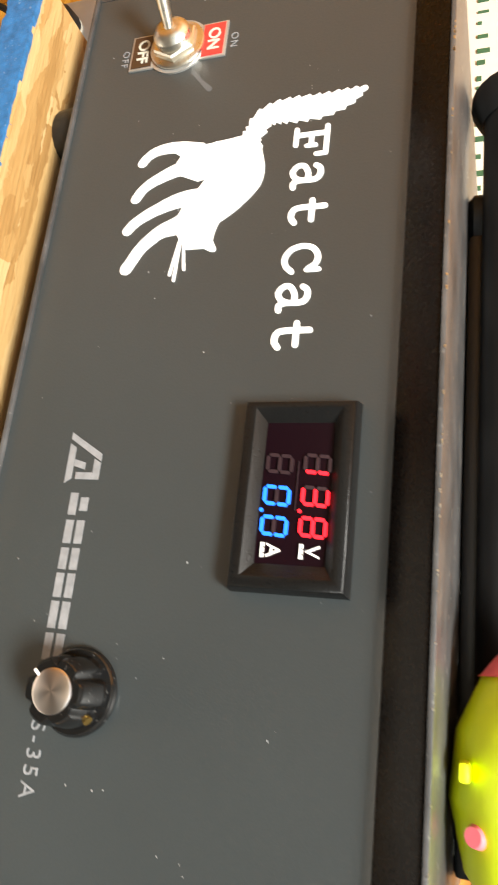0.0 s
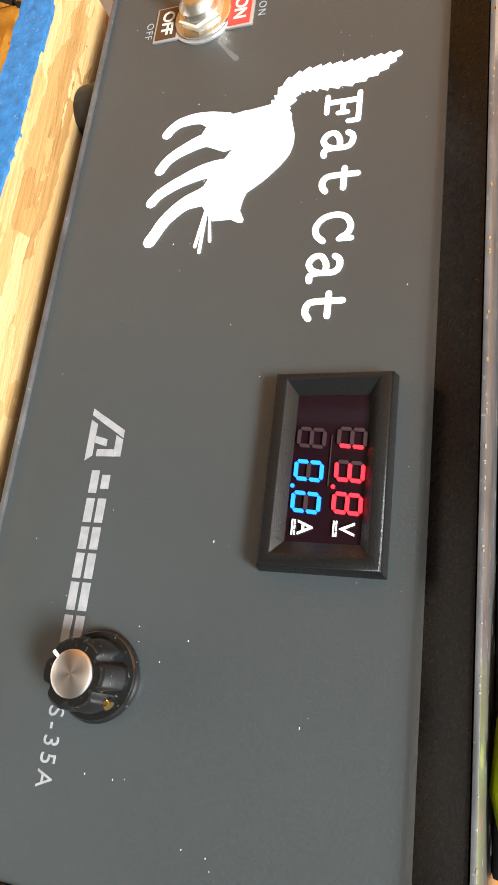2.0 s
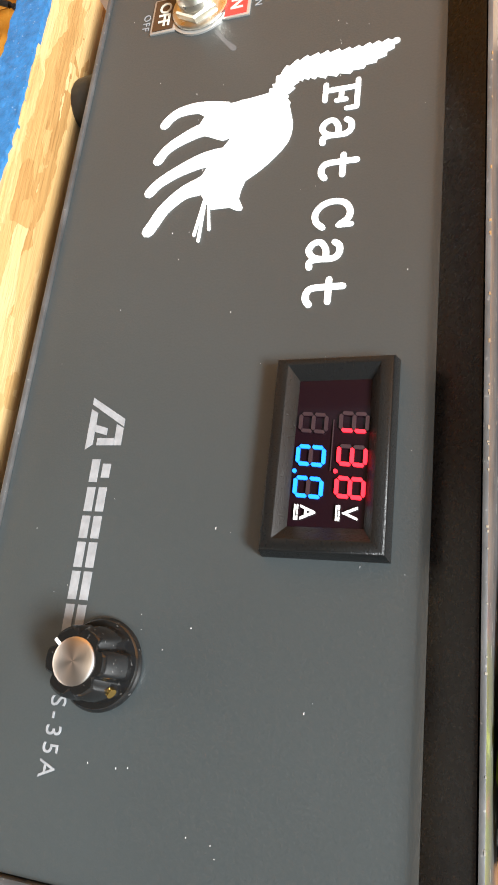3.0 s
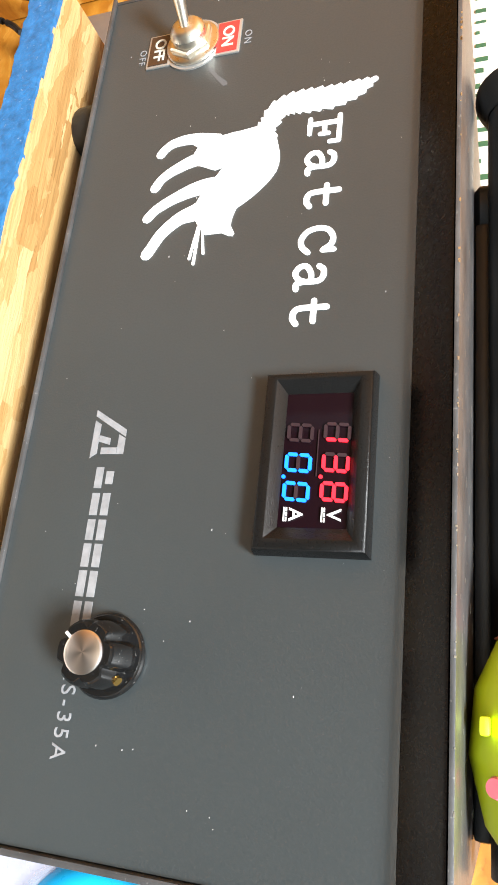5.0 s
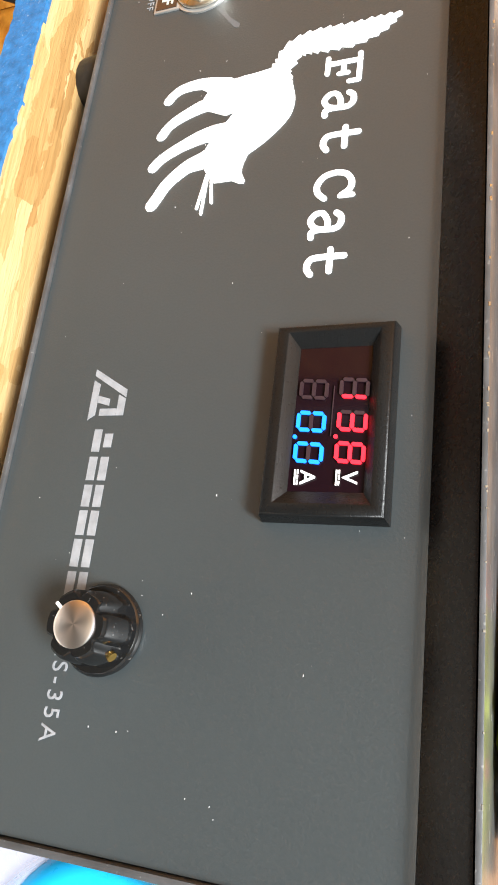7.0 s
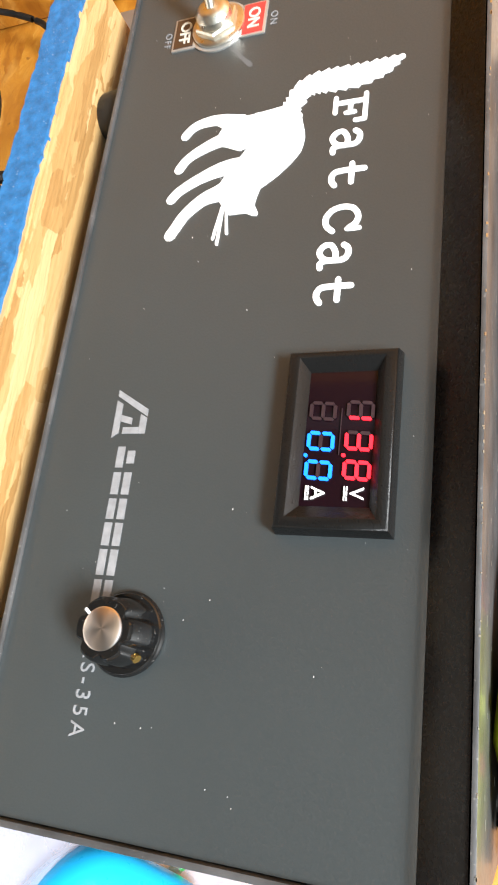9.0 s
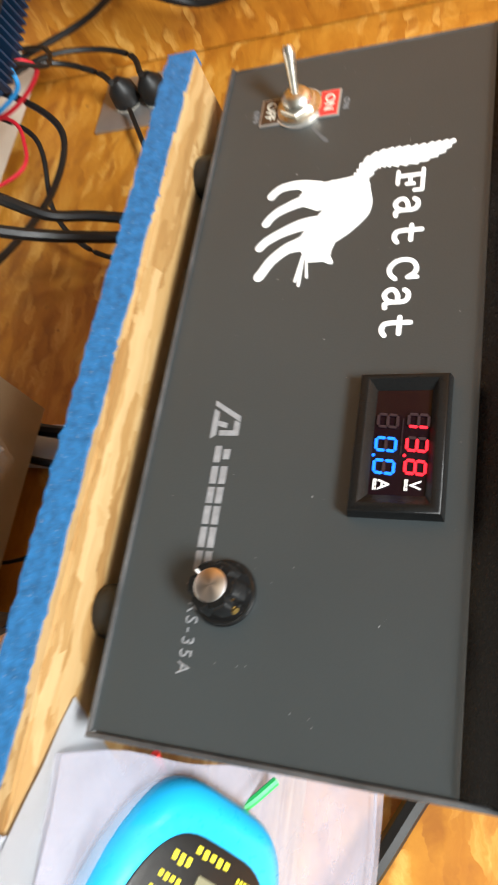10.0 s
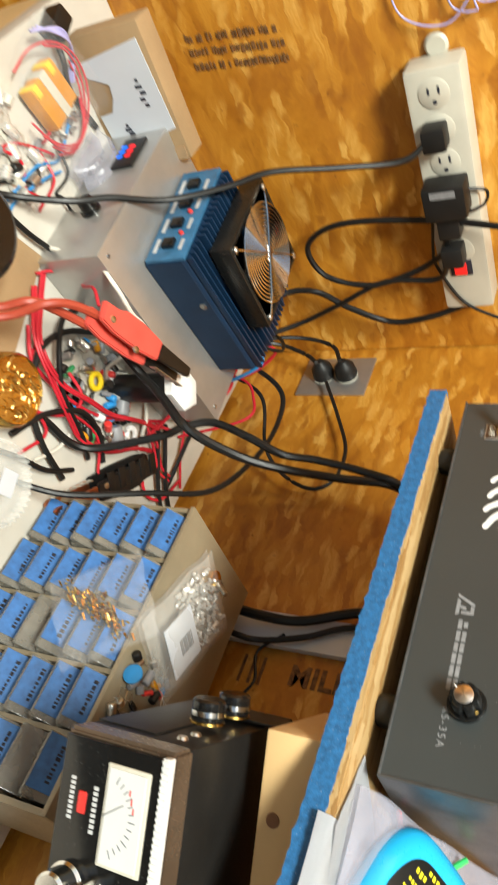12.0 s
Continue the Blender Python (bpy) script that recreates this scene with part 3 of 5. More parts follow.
part("pointer", box(-0.0004, 0.0004, -0.0131, -0.0118, 0.0046, 0.0072, 0.0002, pose(KX, 0, KZ, 0, 218, 0)), WHITE_VINYL, knob, "white pointer line")
part("grub_screw", lathe([(0.0012, 0), (0.0012, 0.001)], (KX + 0.0055, -0.006, KZ + 0.0062), (KX + 0.0062, -0.0062, KZ + 0.0072), 14), BRASS, knob, "brass grub screw")

# grey maker's mark and lettering as plain bars, then the model number
mark = bmesh.new()
mk = lambda pts: plate([(0.0145 + x, -0.0480 + z) for x, z in pts], -0.00012, 0.0001, mark)
mk([(-0.0075, -0.0055), (-0.0055, -0.0055), (0.0010, 0.0052), (-0.0012, 0.0052)])
mk([(0.0014, 0.0052), (0.0062, 0.0052), (0.0062, 0.0030), (0.0002, 0.0030)])
mk([(0.0042, 0.0029), (0.0062, 0.0029), (0.0062, -0.0022), (0.0042, -0.0022)])
mk([(-0.0042, -0.0055), (0.0074, -0.0055), (0.0060, -0.0034), (-0.0030, -0.0034)])
mk([(0.0004, -0.0033), (0.0024, -0.0033), (0.0034, 0.0004), (0.0014, 0.0004)])
part("maker_mark", mark, GREY_PRINT, psu, "grey printed angular mark")
for k, (x0, x1) in enumerate(((0.0246, 0.0308), (0.0322, 0.0386), (0.0398, 0.0456), (0.0466, 0.0530), (0.0540, 0.0610), (0.0622, 0.0690))):
    for za, zb in ((-0.0505, -0.0481), (-0.0471, -0.0447)):
        c = 0.0012 if k == 0 and za > -0.048 else 0.0
        part("maker_bar", plate([(x0 + c, za), (x1 - c, za), (x1 - c, zb), (x0 + c, zb)], -0.00012, 0.0001), GREY_PRINT, psu, "grey printed bar")
part("model_number", at(letters("RS-35A", 0.0060, 0.0, 0.0001, 1.30), pose(0.0903, -0.0001, -0.0480)), GREY_PRINT, psu, "grey printed model number")

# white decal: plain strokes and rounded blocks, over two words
MM = 0.001
mm = lambda pts: [(x * MM, z * MM) for x, z in pts]
def stroke(pts, widths, n=10, saw=0.0):
    return ribbon(mm(pts), [w * MM for w in widths], n, saw * MM)


dec = [
    stroke([(-84.5, -12.5), (-88.6, -9.6), (-93.4, -7.2), (-95.2, -2.5), (-95.2, 3.5), (-95.2, 11), (-96.8, 18), (-99.2, 23.3)], [6.5, 6.8, 7.4, 8.6, 9.4, 9.0, 6.8, 2.2], 11, 1.0),
    stroke([(-82.4, -12.2), (-80.6, -21.0), (-81.0, -28.5)], [12.0, 13.8, 11.6]),
    stroke([(-79.5, -12.6), (-73.5, -13.6), (-67.5, -18.2), (-62.0, -24.0)], [14.5, 17.6, 16.4, 14.0]),
    stroke([(-84.0, -27.5), (-87.2, -34.9), (-86.9, -41.5), (-85.1, -44.7), (-82.9, -46.4)], [8.0, 4.3, 3.5, 3.1, 3.2]),
    stroke([(-78.0, -25.5), (-78.8, -32.8), (-76.0, -40.2), (-73.1, -44.4), (-69.7, -46.6)], [9.0, 5.0, 3.8, 3.2, 3.3]),
    stroke([(-66.5, -22.5), (-67.6, -30.2), (-64.9, -38.6), (-61.3, -44.9), (-58.3, -47.6)], [9.0, 5.6, 4.0, 3.4, 3.3]),
    stroke([(-60.0, -26.0), (-58.4, -31.2), (-56.6, -36.4), (-52.0, -41.6), (-47.2, -44.4), (-44.8, -45.8)], [9.0, 6.2, 4.6, 4.0, 3.8, 3.9]),
    mm([(-62.4, -15.2), (-61.6, -14.4), (-60.2, -14.8), (-58.1, -17.3), (-55.1, -18.2), (-52.4, -18.5), (-49.3, -17.0), (-48.3, -17.4), (-48.4, -18.6), (-49.7, -21.0), (-49.8, -26.6), (-52.2, -28.6), (-55.5, -30.6), (-60.5, -30.0), (-64.5, -22.0)]),
]
for p, q in (((-53.0, -29.2), (-41.8, -30.8)), ((-52.0, -28.8), (-39.8, -29.2)), ((-51.5, -27.6), (-43.2, -26.4))):
    dec.append(stroke([p, q], [0.7, 0.9], 3))
decal = part("decal", plate(dec[0], -0.00020, 0.0001), WHITE_VINYL, psu, "white vinyl decal of plain rounded shapes")
for k, o in enumerate(dec[1:]):
    part("decal_shape", plate(o, -0.00021 - 0.000012 * k, 0.0001), WHITE_VINYL, decal)

# typewriter letters, each built from round-ended strokes
GLYPH = {
    "F": [([(3.2, 0.9), (3.2, 10.2)], 1.7), ([(1.0, 0.9), (6.6, 0.9)], 1.5), ([(0.9, 10.2), (10.4, 10.2)], 1.5), ([(10.4, 10.2), (10.4, 7.4)], 1.5), ([(3.2, 5.6), (7.2, 5.6)], 1.5), ([(7.2, 4.3), (7.2, 7.0)], 1.4)],
    "a": [([(1.4, 7.9), (2.6, 9.2), (4.8, 9.2), (6.2, 7.6), (6.2, 3.2), (6.9, 1.5), (8.4, 1.5)], 1.75), ([(6.0, 5.8), (3.4, 5.6), (1.2, 4.2), (1.3, 2.2), (3.2, 1.0), (5.2, 2.0), (6.1, 3.8)], 1.7)],
    "t": [([(2.9, 10.6), (2.9, 3.2), (3.9, 1.3), (6.0, 1.0), (7.7, 2.0)], 1.8), ([(0.7, 6.9), (7.2, 6.9)], 1.7)],
    "C": [([(8.3, 8.0), (6.8, 10.0), (4.4, 10.5), (1.9, 9.0), (1.0, 6.0), (1.9, 2.8), (4.4, 1.1), (7.0, 1.5), (8.9, 3.3)], 1.75), ([(8.6, 11.0), (8.6, 7.6)], 1.5)],
}
for ch, x, z in (("F", -88.6, 3.1), ("a", -75.7, 3.0), ("t", -63.2, 3.9), ("C", -48.7, 3.3), ("a", -36.4, 2.5), ("t", -24.7, 2.8)):
    bm = bmesh.new()
    for k, (pts, w) in enumerate(GLYPH[ch]):
        plate(stroke([(x + px, z + pz) for px, pz in pts], [w, w], 8), -0.00020 - 0.000012 * k, 0.0001, bm)
    part("letter", bm, WHITE_VINYL, psu, "white vinyl letter " + ch)
# a short paler stroke on the panel beside the switch
part("smudge", plate(ribbon([(-0.1165, -0.0335), (-0.1125, -0.0305), (-0.1085, -0.0270)], [0.0014, 0.0012, 0.0020]), -0.00006, 0.0001), plain("pale_smudge", (0.075, 0.077, 0.08), 0.5), psu, "pale smudge on the panel")

# things lying on the power supply
tube = empty_thing("black_tool_tube", (-0.05, 0.06, 0.0495), "matt black tube with a flared cap, lying on the cover", "tool")
part("tube_body", lathe([(0.0135, 0), (0.0135, 0.26)], (-0.138, 0.062, 0.0680), (1, 0.062, 0.0680), 28), BLACK_MATT, tube)
part("cap", lathe([(0.0150, 0), (0.0180, 0.001), (0.0180, 0.004), (0.0140, 0.012)], (-0.143, 0.062, 0.0680), (1, 0.062, 0.0680), 28), BLACK_MATT, tube)
part("clip", lathe([(0.010, 0), (0.012, 0.002), (0.012, 0.010), (0.009, 0.012)], (-0.098, 0.075, 0.0495), (-0.098, 0.075, 1), 24), RUBBER, tube)
part("stand", box(-0.09, 0.115, 0.066, 0.095, 0.0496, 0.0560, 0.002), BLACK_MATT, tube)
lime = empty_thing("lime_case", (0.085, 0.035, 0.0495), "lime green moulded plastic case with coral ends on the cover", "case")
shell = lathe([(0.006, -0.002), (0.016, 0.006), (0.0225, 0.020), (0.024, 0.036), (0.020, 0.052), (0.011, 0.064), (0.005, 0.067)], (0.054, 0.036, 0.0735), (1, 0.036, 0.078), 30)
part("shell", shell, LIME, lime)
part("tab", box(0.0805, 0.0850, 0.0150, 0.024, 0.0530, 0.0556, 0.0010), LIME, lime)
part("end_cap", lathe([(0.004, -0.004), (0.0115, 0.0005), (0.0168, 0.0072), (0.0175, 0.0075)], (0.0535, 0.036, 0.0735), (1, 0.036, 0.078), 26), PINK, lime, "coral end cap")
part("button", lathe([(0.0030, 0), (0.0022, 0.0025)], (0.0960, 0.0215, 0.0575), (0.0965, 0.012, 0.0520), 18), PINK, lime, "coral button")

card = thing("note_card", box(-0.53, -0.20, YB - 0.006, YB - 0.001, 0.012, 0.16), plain("beige_card", (0.62, 0.56, 0.46), 0.7, vary=0.06), "beige card with unreadable dark writing, fixed to the wall", "card")
scr = bmesh.new()
rng = random.Random(3)
for row in range(4):
    x = -0.515
    while x < -0.23:
        w = rng.uniform(0.0012, 0.004)
        box(x, x + w, YB - 0.0075, YB - 0.0055, 0.040 + 0.03 * row, 0.040 + 0.03 * row + rng.uniform(0.003, 0.010), bm=scr)
        x += w + rng.uniform(0.005, 0.012)
tagged(part("writing", scr, plain("green_ink", (0.03, 0.09, 0.04), 0.6), card, "dark handwriting bars"), kind="stuff")

# ---- bench and wall things ----
BZ = -0.520
bench = thing("workbench", box(X0 + 0.001, 0.60, -0.275, 0.287, BZ - 0.035, BZ, 0.004), WHITE_TOP, "white laminate workbench top strewn with wires and parts", "workbench")
part("apron", box(X0 + 0.02, 0.58, -0.27, -0.25, FLOOR, BZ - 0.035), PINE, bench)
part("rear_rail", box(X0 + 0.02, 0.58, 0.25, 0.285, FLOOR, BZ - 0.035), PINE, bench)

# steel wall plate with two plugs
out = thing("wall_outlet", box(-0.552, -0.474, YB - 0.004, YB - 0.0005, -0.421, -0.313, 0.001), GREY_PLATE, "grey steel outlet plate on the board wall", "outlet")
for z in (-0.386, -0.348):
    part("socket", lathe([(0.016, 0), (0.0165, 0.002)], (-0.512, YB - 0.004, z), (-0.512, -1, z), 24), CREAM, out)
for z, pts in ((-0.384, [(-0.502, 0.262, -0.384), (-0.520, 0.262, -0.405), (-0.530, 0.250, -0.445), (-0.513, 0.230, -0.475), (-0.47, 0.21, -0.50)]),
               (-0.348, [(-0.505, 0.262, -0.348), (-0.538, 0.262, -0.369), (-0.544, 0.250, -0.412), (-0.520, 0.230, -0.458), (-0.47, 0.22, -0.505)])):
    plug = thing("power_plug", lathe([(0.0155, 0), (0.0165, 0.004), (0.0150, 0.018), (0.0105, 0.024), (0.0060, 0.030)], (-0.512, YB - 0.0062, z), (-0.506, 0.2, z), 24), RUBBER, "round black rubber plug in the wall outlet", "plug", "plugs in the wall outlet")
    part("cord", hose(pts, 0.0032), BLACK_WIRE, plug)

# power strip on the side wall
SX = X0 + 0.0405
strip = empty_thing("power_strip", (X0, 0.05, -0.16), "beige plastic power strip with six sockets screwed to the side wall", "power strip")
part("case", box(X0 + 0.0005, SX, -0.104, 0.202, -0.191, -0.131, 0.005), CREAM, strip)
part("end_tab", lathe([(0.012, 0), (0.013, 0.003), (0.010, 0.006)], (X0 + 0.001, -0.112, -0.160), (0, -0.112, -0.160), 18), CREAM, strip)
for k in range(6):
    y = -0.078 + 0.0385 * k
    so = part("socket", lathe([(0.0165, 0), (0.0165, 0.0012), (0.0155, 0.0018)], (SX - 0.0006, y, -0.161), (1, y, -0.161), 28), CREAM, strip)
    for dy, dz, a, b in ((-0.0035, 0.0055, 0.0011, 0.0042), (-0.0035, -0.0055, 0.0011, 0.0036)):
        part("slot", box(SX + 0.0006, SX + 0.0016, y + dy - b, y + dy + b, -0.161 + dz - a, -0.161 + dz + a), INK, so)
    part("earth_hole", lathe([(0.0024, 0), (0.0024, 0.001)], (SX + 0.0006, y + 0.0085, -0.161), (1, y + 0.0085, -0.161), 12), INK, so)
rock = part("rocker_switch", box(SX - 0.001, SX + 0.002, 0.128, 0.150, -0.176, -0.150, 0.0008), INK, strip)
part("rocker", box(SX + 0.002, SX + 0.005, 0.131, 0.147, -0.171, -0.156, 0.001), RED_LAMP, rock, "lit red rocker")
part("cord_grip", lathe([(0.009, 0), (0.008, 0.006), (0.005, 0.012)], (X0 + 0.022, 0.201, -0.166), (X0 + 0.022, 1, -0.166), 16), RUBBER, strip)
part("cord", hose([(X0 + 0.022, 0.208, -0.163), (-0.545, 0.222, -0.218), (-0.545, 0.227, -0.273), (-0.540, 0.196, -0.324), (-0.538, 0.163, -0.365), (-0.53, 0.155, -0.406), (-0.49, 0.15, -0.43)], 0.0042), BLACK_WIRE, strip)


def strip_plug(y, z, pts, r, label, size=1.0):
    p = thing("power_plug", box(SX + 0.0016, SX + 0.026, y - 0.015 * size, y + 0.012 * size, z - 0.014, z + 0.012, 0.004), RUBBER, label, "plug", "plugs in the power strip")
    part("cord", hose(pts, r), BLACK_WIRE, p)
    return p


strip_plug(-0.036, -0.163, [(-0.515, -0.036, -0.172), (-0.500, -0.027, -0.198), (-0.470, -0.046, -0.257), (-0.440, -0.068, -0.320), (-0.410, -0.074, -0.362), (-0.370, -0.090, -0.412), (-0.330, -0.122, -0.446), (-0.300, -0.140, -0.470), (-0.27, -0.17, -0.510), (-0.24, -0.20, -0.516)], 0.0036, "black moulded plug with a cord hanging to the bench")
strip_plug(0.072, -0.163, [(-0.515, 0.080, -0.170), (-0.528, 0.110, -0.178), (-0.535, 0.139, -0.218), (-0.535, 0.156, -0.282), (-0.535, 0.137, -0.341), (-0.535, 0.094, -0.357), (-0.535, 0.067, -0.329), (-0.530, 0.057, -0.273), (-0.520, 0.063, -0.171), (-0.500, 0.070, -0.090), (-0.47, 0.08, 0.02)], 0.0038, "black plug with a cord looped against the wall")
strip_plug(0.112, -0.165, [(-0.515, 0.118, -0.172), (-0.530, 0.151, -0.195), (-0.535, 0.153, -0.265), (-0.535, 0.185, -0.337), (-0.535, 0.211, -0.397), (-0.500, 0.206, -0.445), (-0.46, 0.2, -0.5)], 0.0036, "small black plug with a cord running behind the amplifier")
brick = thing("power_adapter", box(SX + 0.0016, SX + 0.034, 0.012, 0.054, -0.186, -0.138, 0.004), RUBBER, "black plug-in adapter with a pale label", "adapter")
part("label", box(SX + 0.0335, SX + 0.0347, 0.016, 0.024, -0.176, -0.148), GREY_PRINT, brick, "pale printed label")
part("cord", hose([(-0.520, 0.05, -0.181), (-0.530, 0.108, -0.192), (-0.532, 0.133, -0.192), (-0.532, 0.188, -0.168), (-0.532, 0.218, -0.128), (-0.53, 0.25, -0.06), (-0.53, 0.262, 0.06), (-0.535, 0.27, 0.3)], 0.0020), BLACK_WIRE, brick)
part("loop", hose([(-0.525, 0.029, -0.140), (-0.532, 0.038, -0.121), (-0.532, 0.055, -0.126), (-0.518, 0.056, -0.147)], 0.0018), BLACK_WIRE, brick)

# stamps on the boards
stamp = bmesh.new()
rng = random.Random(8)
for row, (z, y0, y1) in enumerate(((0, -0.21, -0.145), (1, -0.205, -0.15), (2, -0.20, -0.15))):
    k = -0.442
    while k < -0.325:
        w = rng.uniform(0.0014, 0.0042)
        yy = -0.178 + 0.016 * row + (k + 0.44) * 0.11
        box(X0 + 0.0002, X0 + 0.0012, yy - rng.uniform(0.0030, 0.0054), yy + rng.uniform(0.0026, 0.0050), k, k + w, bm=stamp)
        k += w + rng.choice((0.0012, 0.0016, 0.0022, 0.0060))
tagged(thing("printed_stamp", stamp, INK_BROWN, "faded brown stamp bars printed on the side wall board", "stamp"), kind="structure")
word = at(letters("MILL", 0.032, 0.0010, 0.0004, 1.05), pose(-0.045, YB - 0.0008, -0.252) @ pose(0, 0, 0, 0, -90, 0))
for k in range(3):
    box(-0.06 + 0.0, -0.028, YB - 0.0012, YB - 0.0004, -0.32 - 0.012 * k, -0.3165 - 0.012 * k, bm=word)
tagged(thing("mill_stamp", word, INK_BROWN, "dark stencilled word MILL on the back wall board", "stamp"), kind="structure")
thing("wall_batten", box(-0.112, -0.072, YB - 0.010, YB - 0.0005, -0.46, -0.135, 0.001), WHITE_PAPER, "white painted batten fixed to the back wall", "batten")
thing("seam_strip", box(-0.40, 0.0, YB - 0.0012, YB - 0.0004, -0.115, -0.1195), INK_BROWN, "dark joint between the wall boards", "joint", kind="structure")

# ---- cables between bench and wall ----
def cable(pts, r, material, label, category="cable", group=""):
    return thing("cable", hose(pts, r), material, label, category, group)


cable([(-0.482, 0.283, -0.368), (-0.413, 0.283, -0.330), (-0.352, 0.283, -0.302), (-0.299, 0.280, -0.303), (-0.281, 0.278, -0.328), (-0.296, 0.270, -0.370), (-0.326, 0.250, -0.399), (-0.392, 0.220, -0.420), (-0.427, 0.20, -0.50), (-0.43, 0.19, -0.517)], 0.0026, BLACK_WIRE, "thin black cord looping from the outlet to the bench")
cable([(-0.20, 0.255, -0.1195), (-0.225, 0.235, -0.150), (-0.238, 0.205, -0.188), (-0.242, 0.190, -0.228), (-0.238, 0.170, -0.275), (-0.227, 0.150, -0.306), (-0.233, 0.130, -0.343), (-0.244, 0.120, -0.387), (-0.229, 0.110, -0.413), (-0.202, 0.100, -0.434), (-0.160, 0.075, -0.500), (-0.15, 0.02, -0.515)], 0.0046, BLACK_WIRE, "thick black cable sagging from behind the shelf to the bench", group="heavy leads behind the shelf")
cable([(-0.19, 0.265, -0.1195), (-0.225, 0.245, -0.150), (-0.240, 0.212, -0.193), (-0.222, 0.180, -0.248), (-0.199, 0.140, -0.296), (-0.190, 0.110, -0.336), (-0.188, 0.070, -0.374), (-0.218, 0.050, -0.414), (-0.236, 0.040, -0.440), (-0.245, 0.01, -0.458)], 0.0050, BLACK_WIRE, "thick black lead running to the black spring clamp", group="heavy leads behind the shelf")
cable([(-0.45, 0.19, -0.50), (-0.425, 0.205, -0.430), (-0.392, 0.220, -0.387), (-0.329, 0.220, -0.375), (-0.255, 0.200, -0.374), (-0.185, 0.170, -0.388), (-0.131, 0.110, -0.418), (-0.085, 0.060, -0.470), (-0.07, 0.02, -0.515)], 0.0034, BLACK_WIRE, "black cord drooping over the bench")
cable([(-0.14, 0.285, -0.1195), (-0.122, 0.283, -0.217), (-0.100, 0.280, -0.278), (-0.095, 0.275, -0.317), (-0.10, 0.27, -0.38), (-0.12, 0.262, -0.515)], 0.0058, BLACK_WIRE, "thick black cable across the white batten", group="cables across the batten")
cable([(-0.12, 0.288, -0.1195), (-0.104, 0.286, -0.225), (-0.083, 0.284, -0.274), (-0.069, 0.28, -0.324), (-0.069, 0.27, -0.363), (-0.09, 0.262, -0.515)], 0.0036, BLACK_WIRE, "black cable bowing over the white batten", group="cables across the batten")
cable([(-0.085, 0.289, -0.300), (-0.059, 0.290, -0.325), (-0.021, 0.290, -0.318), (0.02, 0.28, -0.36), (0.03, 0.27, -0.515)], 0.0018, BLACK_WIRE, "thin black cord on the wall")
cable([(-0.439, 0.20, -0.515), (-0.371, 0.215, -0.500), (-0.30, 0.230, -0.505), (-0.24, 0.245, -0.513)], 0.0030, BLACK_WIRE, "black cord lying on the bench")
for pts, r in (([(-0.203, -0.064, -0.513), (-0.180, -0.036, -0.511), (-0.186, 0.010, -0.513), (-0.205, 0.068, -0.508), (-0.251, 0.126, -0.513), (-0.30, 0.179, -0.513)], 0.0022),
               ([(-0.250, -0.093, -0.514), (-0.268, -0.082, -0.505), (-0.285, -0.056, -0.49), (-0.278, -0.030, -0.50)], 0.0018),
               ([(-0.101, 0.019, -0.514), (-0.140, 0.031, -0.512), (-0.149, -0.001, -0.510), (-0.173, -0.034, -0.512), (-0.205, -0.044, -0.514)], 0.0020),
               ([(-0.159, 0.061, -0.514), (-0.181, 0.105, -0.511), (-0.226, 0.150, -0.513), (-0.276, 0.167, -0.508), (-0.337, 0.175, -0.49), (-0.400, 0.192, -0.458), (-0.43, 0.20, -0.47), (-0.44, 0.2, -0.515)], 0.0024),
               ([(-0.357, 0.208, -0.513), (-0.294, 0.232, -0.509), (-0.261, 0.270, -0.513)], 0.0018),
               ([(-0.422, 0.205, -0.515), (-0.410, 0.208, -0.450), (-0.381, 0.212, -0.424), (-0.340, 0.214, -0.42), (-0.31, 0.22, -0.515)], 0.0020),
               ([(-0.13, 0.0, -0.513), (-0.17, 0.03, -0.503), (-0.19, 0.09, -0.508), (-0.16, 0.13, -0.513)], 0.0018)):
    cable(pts, r, RED_WIRE, "loose red wire tangled on the bench", "wire", "red wires on the bench")
for pts, r in (([(-0.107, -0.003, -0.513), (-0.149, 0.011, -0.505), (-0.187, 0.046, -0.502), (-0.195, 0.091, -0.508), (-0.179, 0.122, -0.512)], 0.0034),
               ([(-0.278, 0.010, -0.508), (-0.229, -0.032, -0.50), (-0.191, -0.041, -0.503), (-0.152, -0.014, -0.510), (-0.130, 0.030, -0.512), (-0.122, 0.084, -0.512)], 0.0036),
               ([(-0.253, -0.180, -0.514), (-0.266, -0.132, -0.510), (-0.283, -0.093, -0.508), (-0.291, -0.051, -0.508), (-0.287, -0.018, -0.513)], 0.0028),
               ([(-0.06, -0.05, -0.513), (-0.09, 0.01, -0.505), (-0.11, 0.055, -0.508), (-0.14, 0.09, -0.513)], 0.0030)):
    cable(pts, r, BLACK_WIRE, "black wire curled on the bench", "wire", "black wires on the bench")
for pts in ([(-0.268, -0.087, -0.513), (-0.290, -0.066, -0.495), (-0.276, -0.039, -0.485), (-0.290, -0.003, -0.48), (-0.288, 0.028, -0.513)], [(-0.11, 0.04, -0.514), (-0.14, 0.055, -0.512), (-0.165, 0.06, -0.514)]):
    cable(pts, 0.0020, WHITE_WIRE, "white wire among the parts on the bench", "wire", "white wires on the bench")

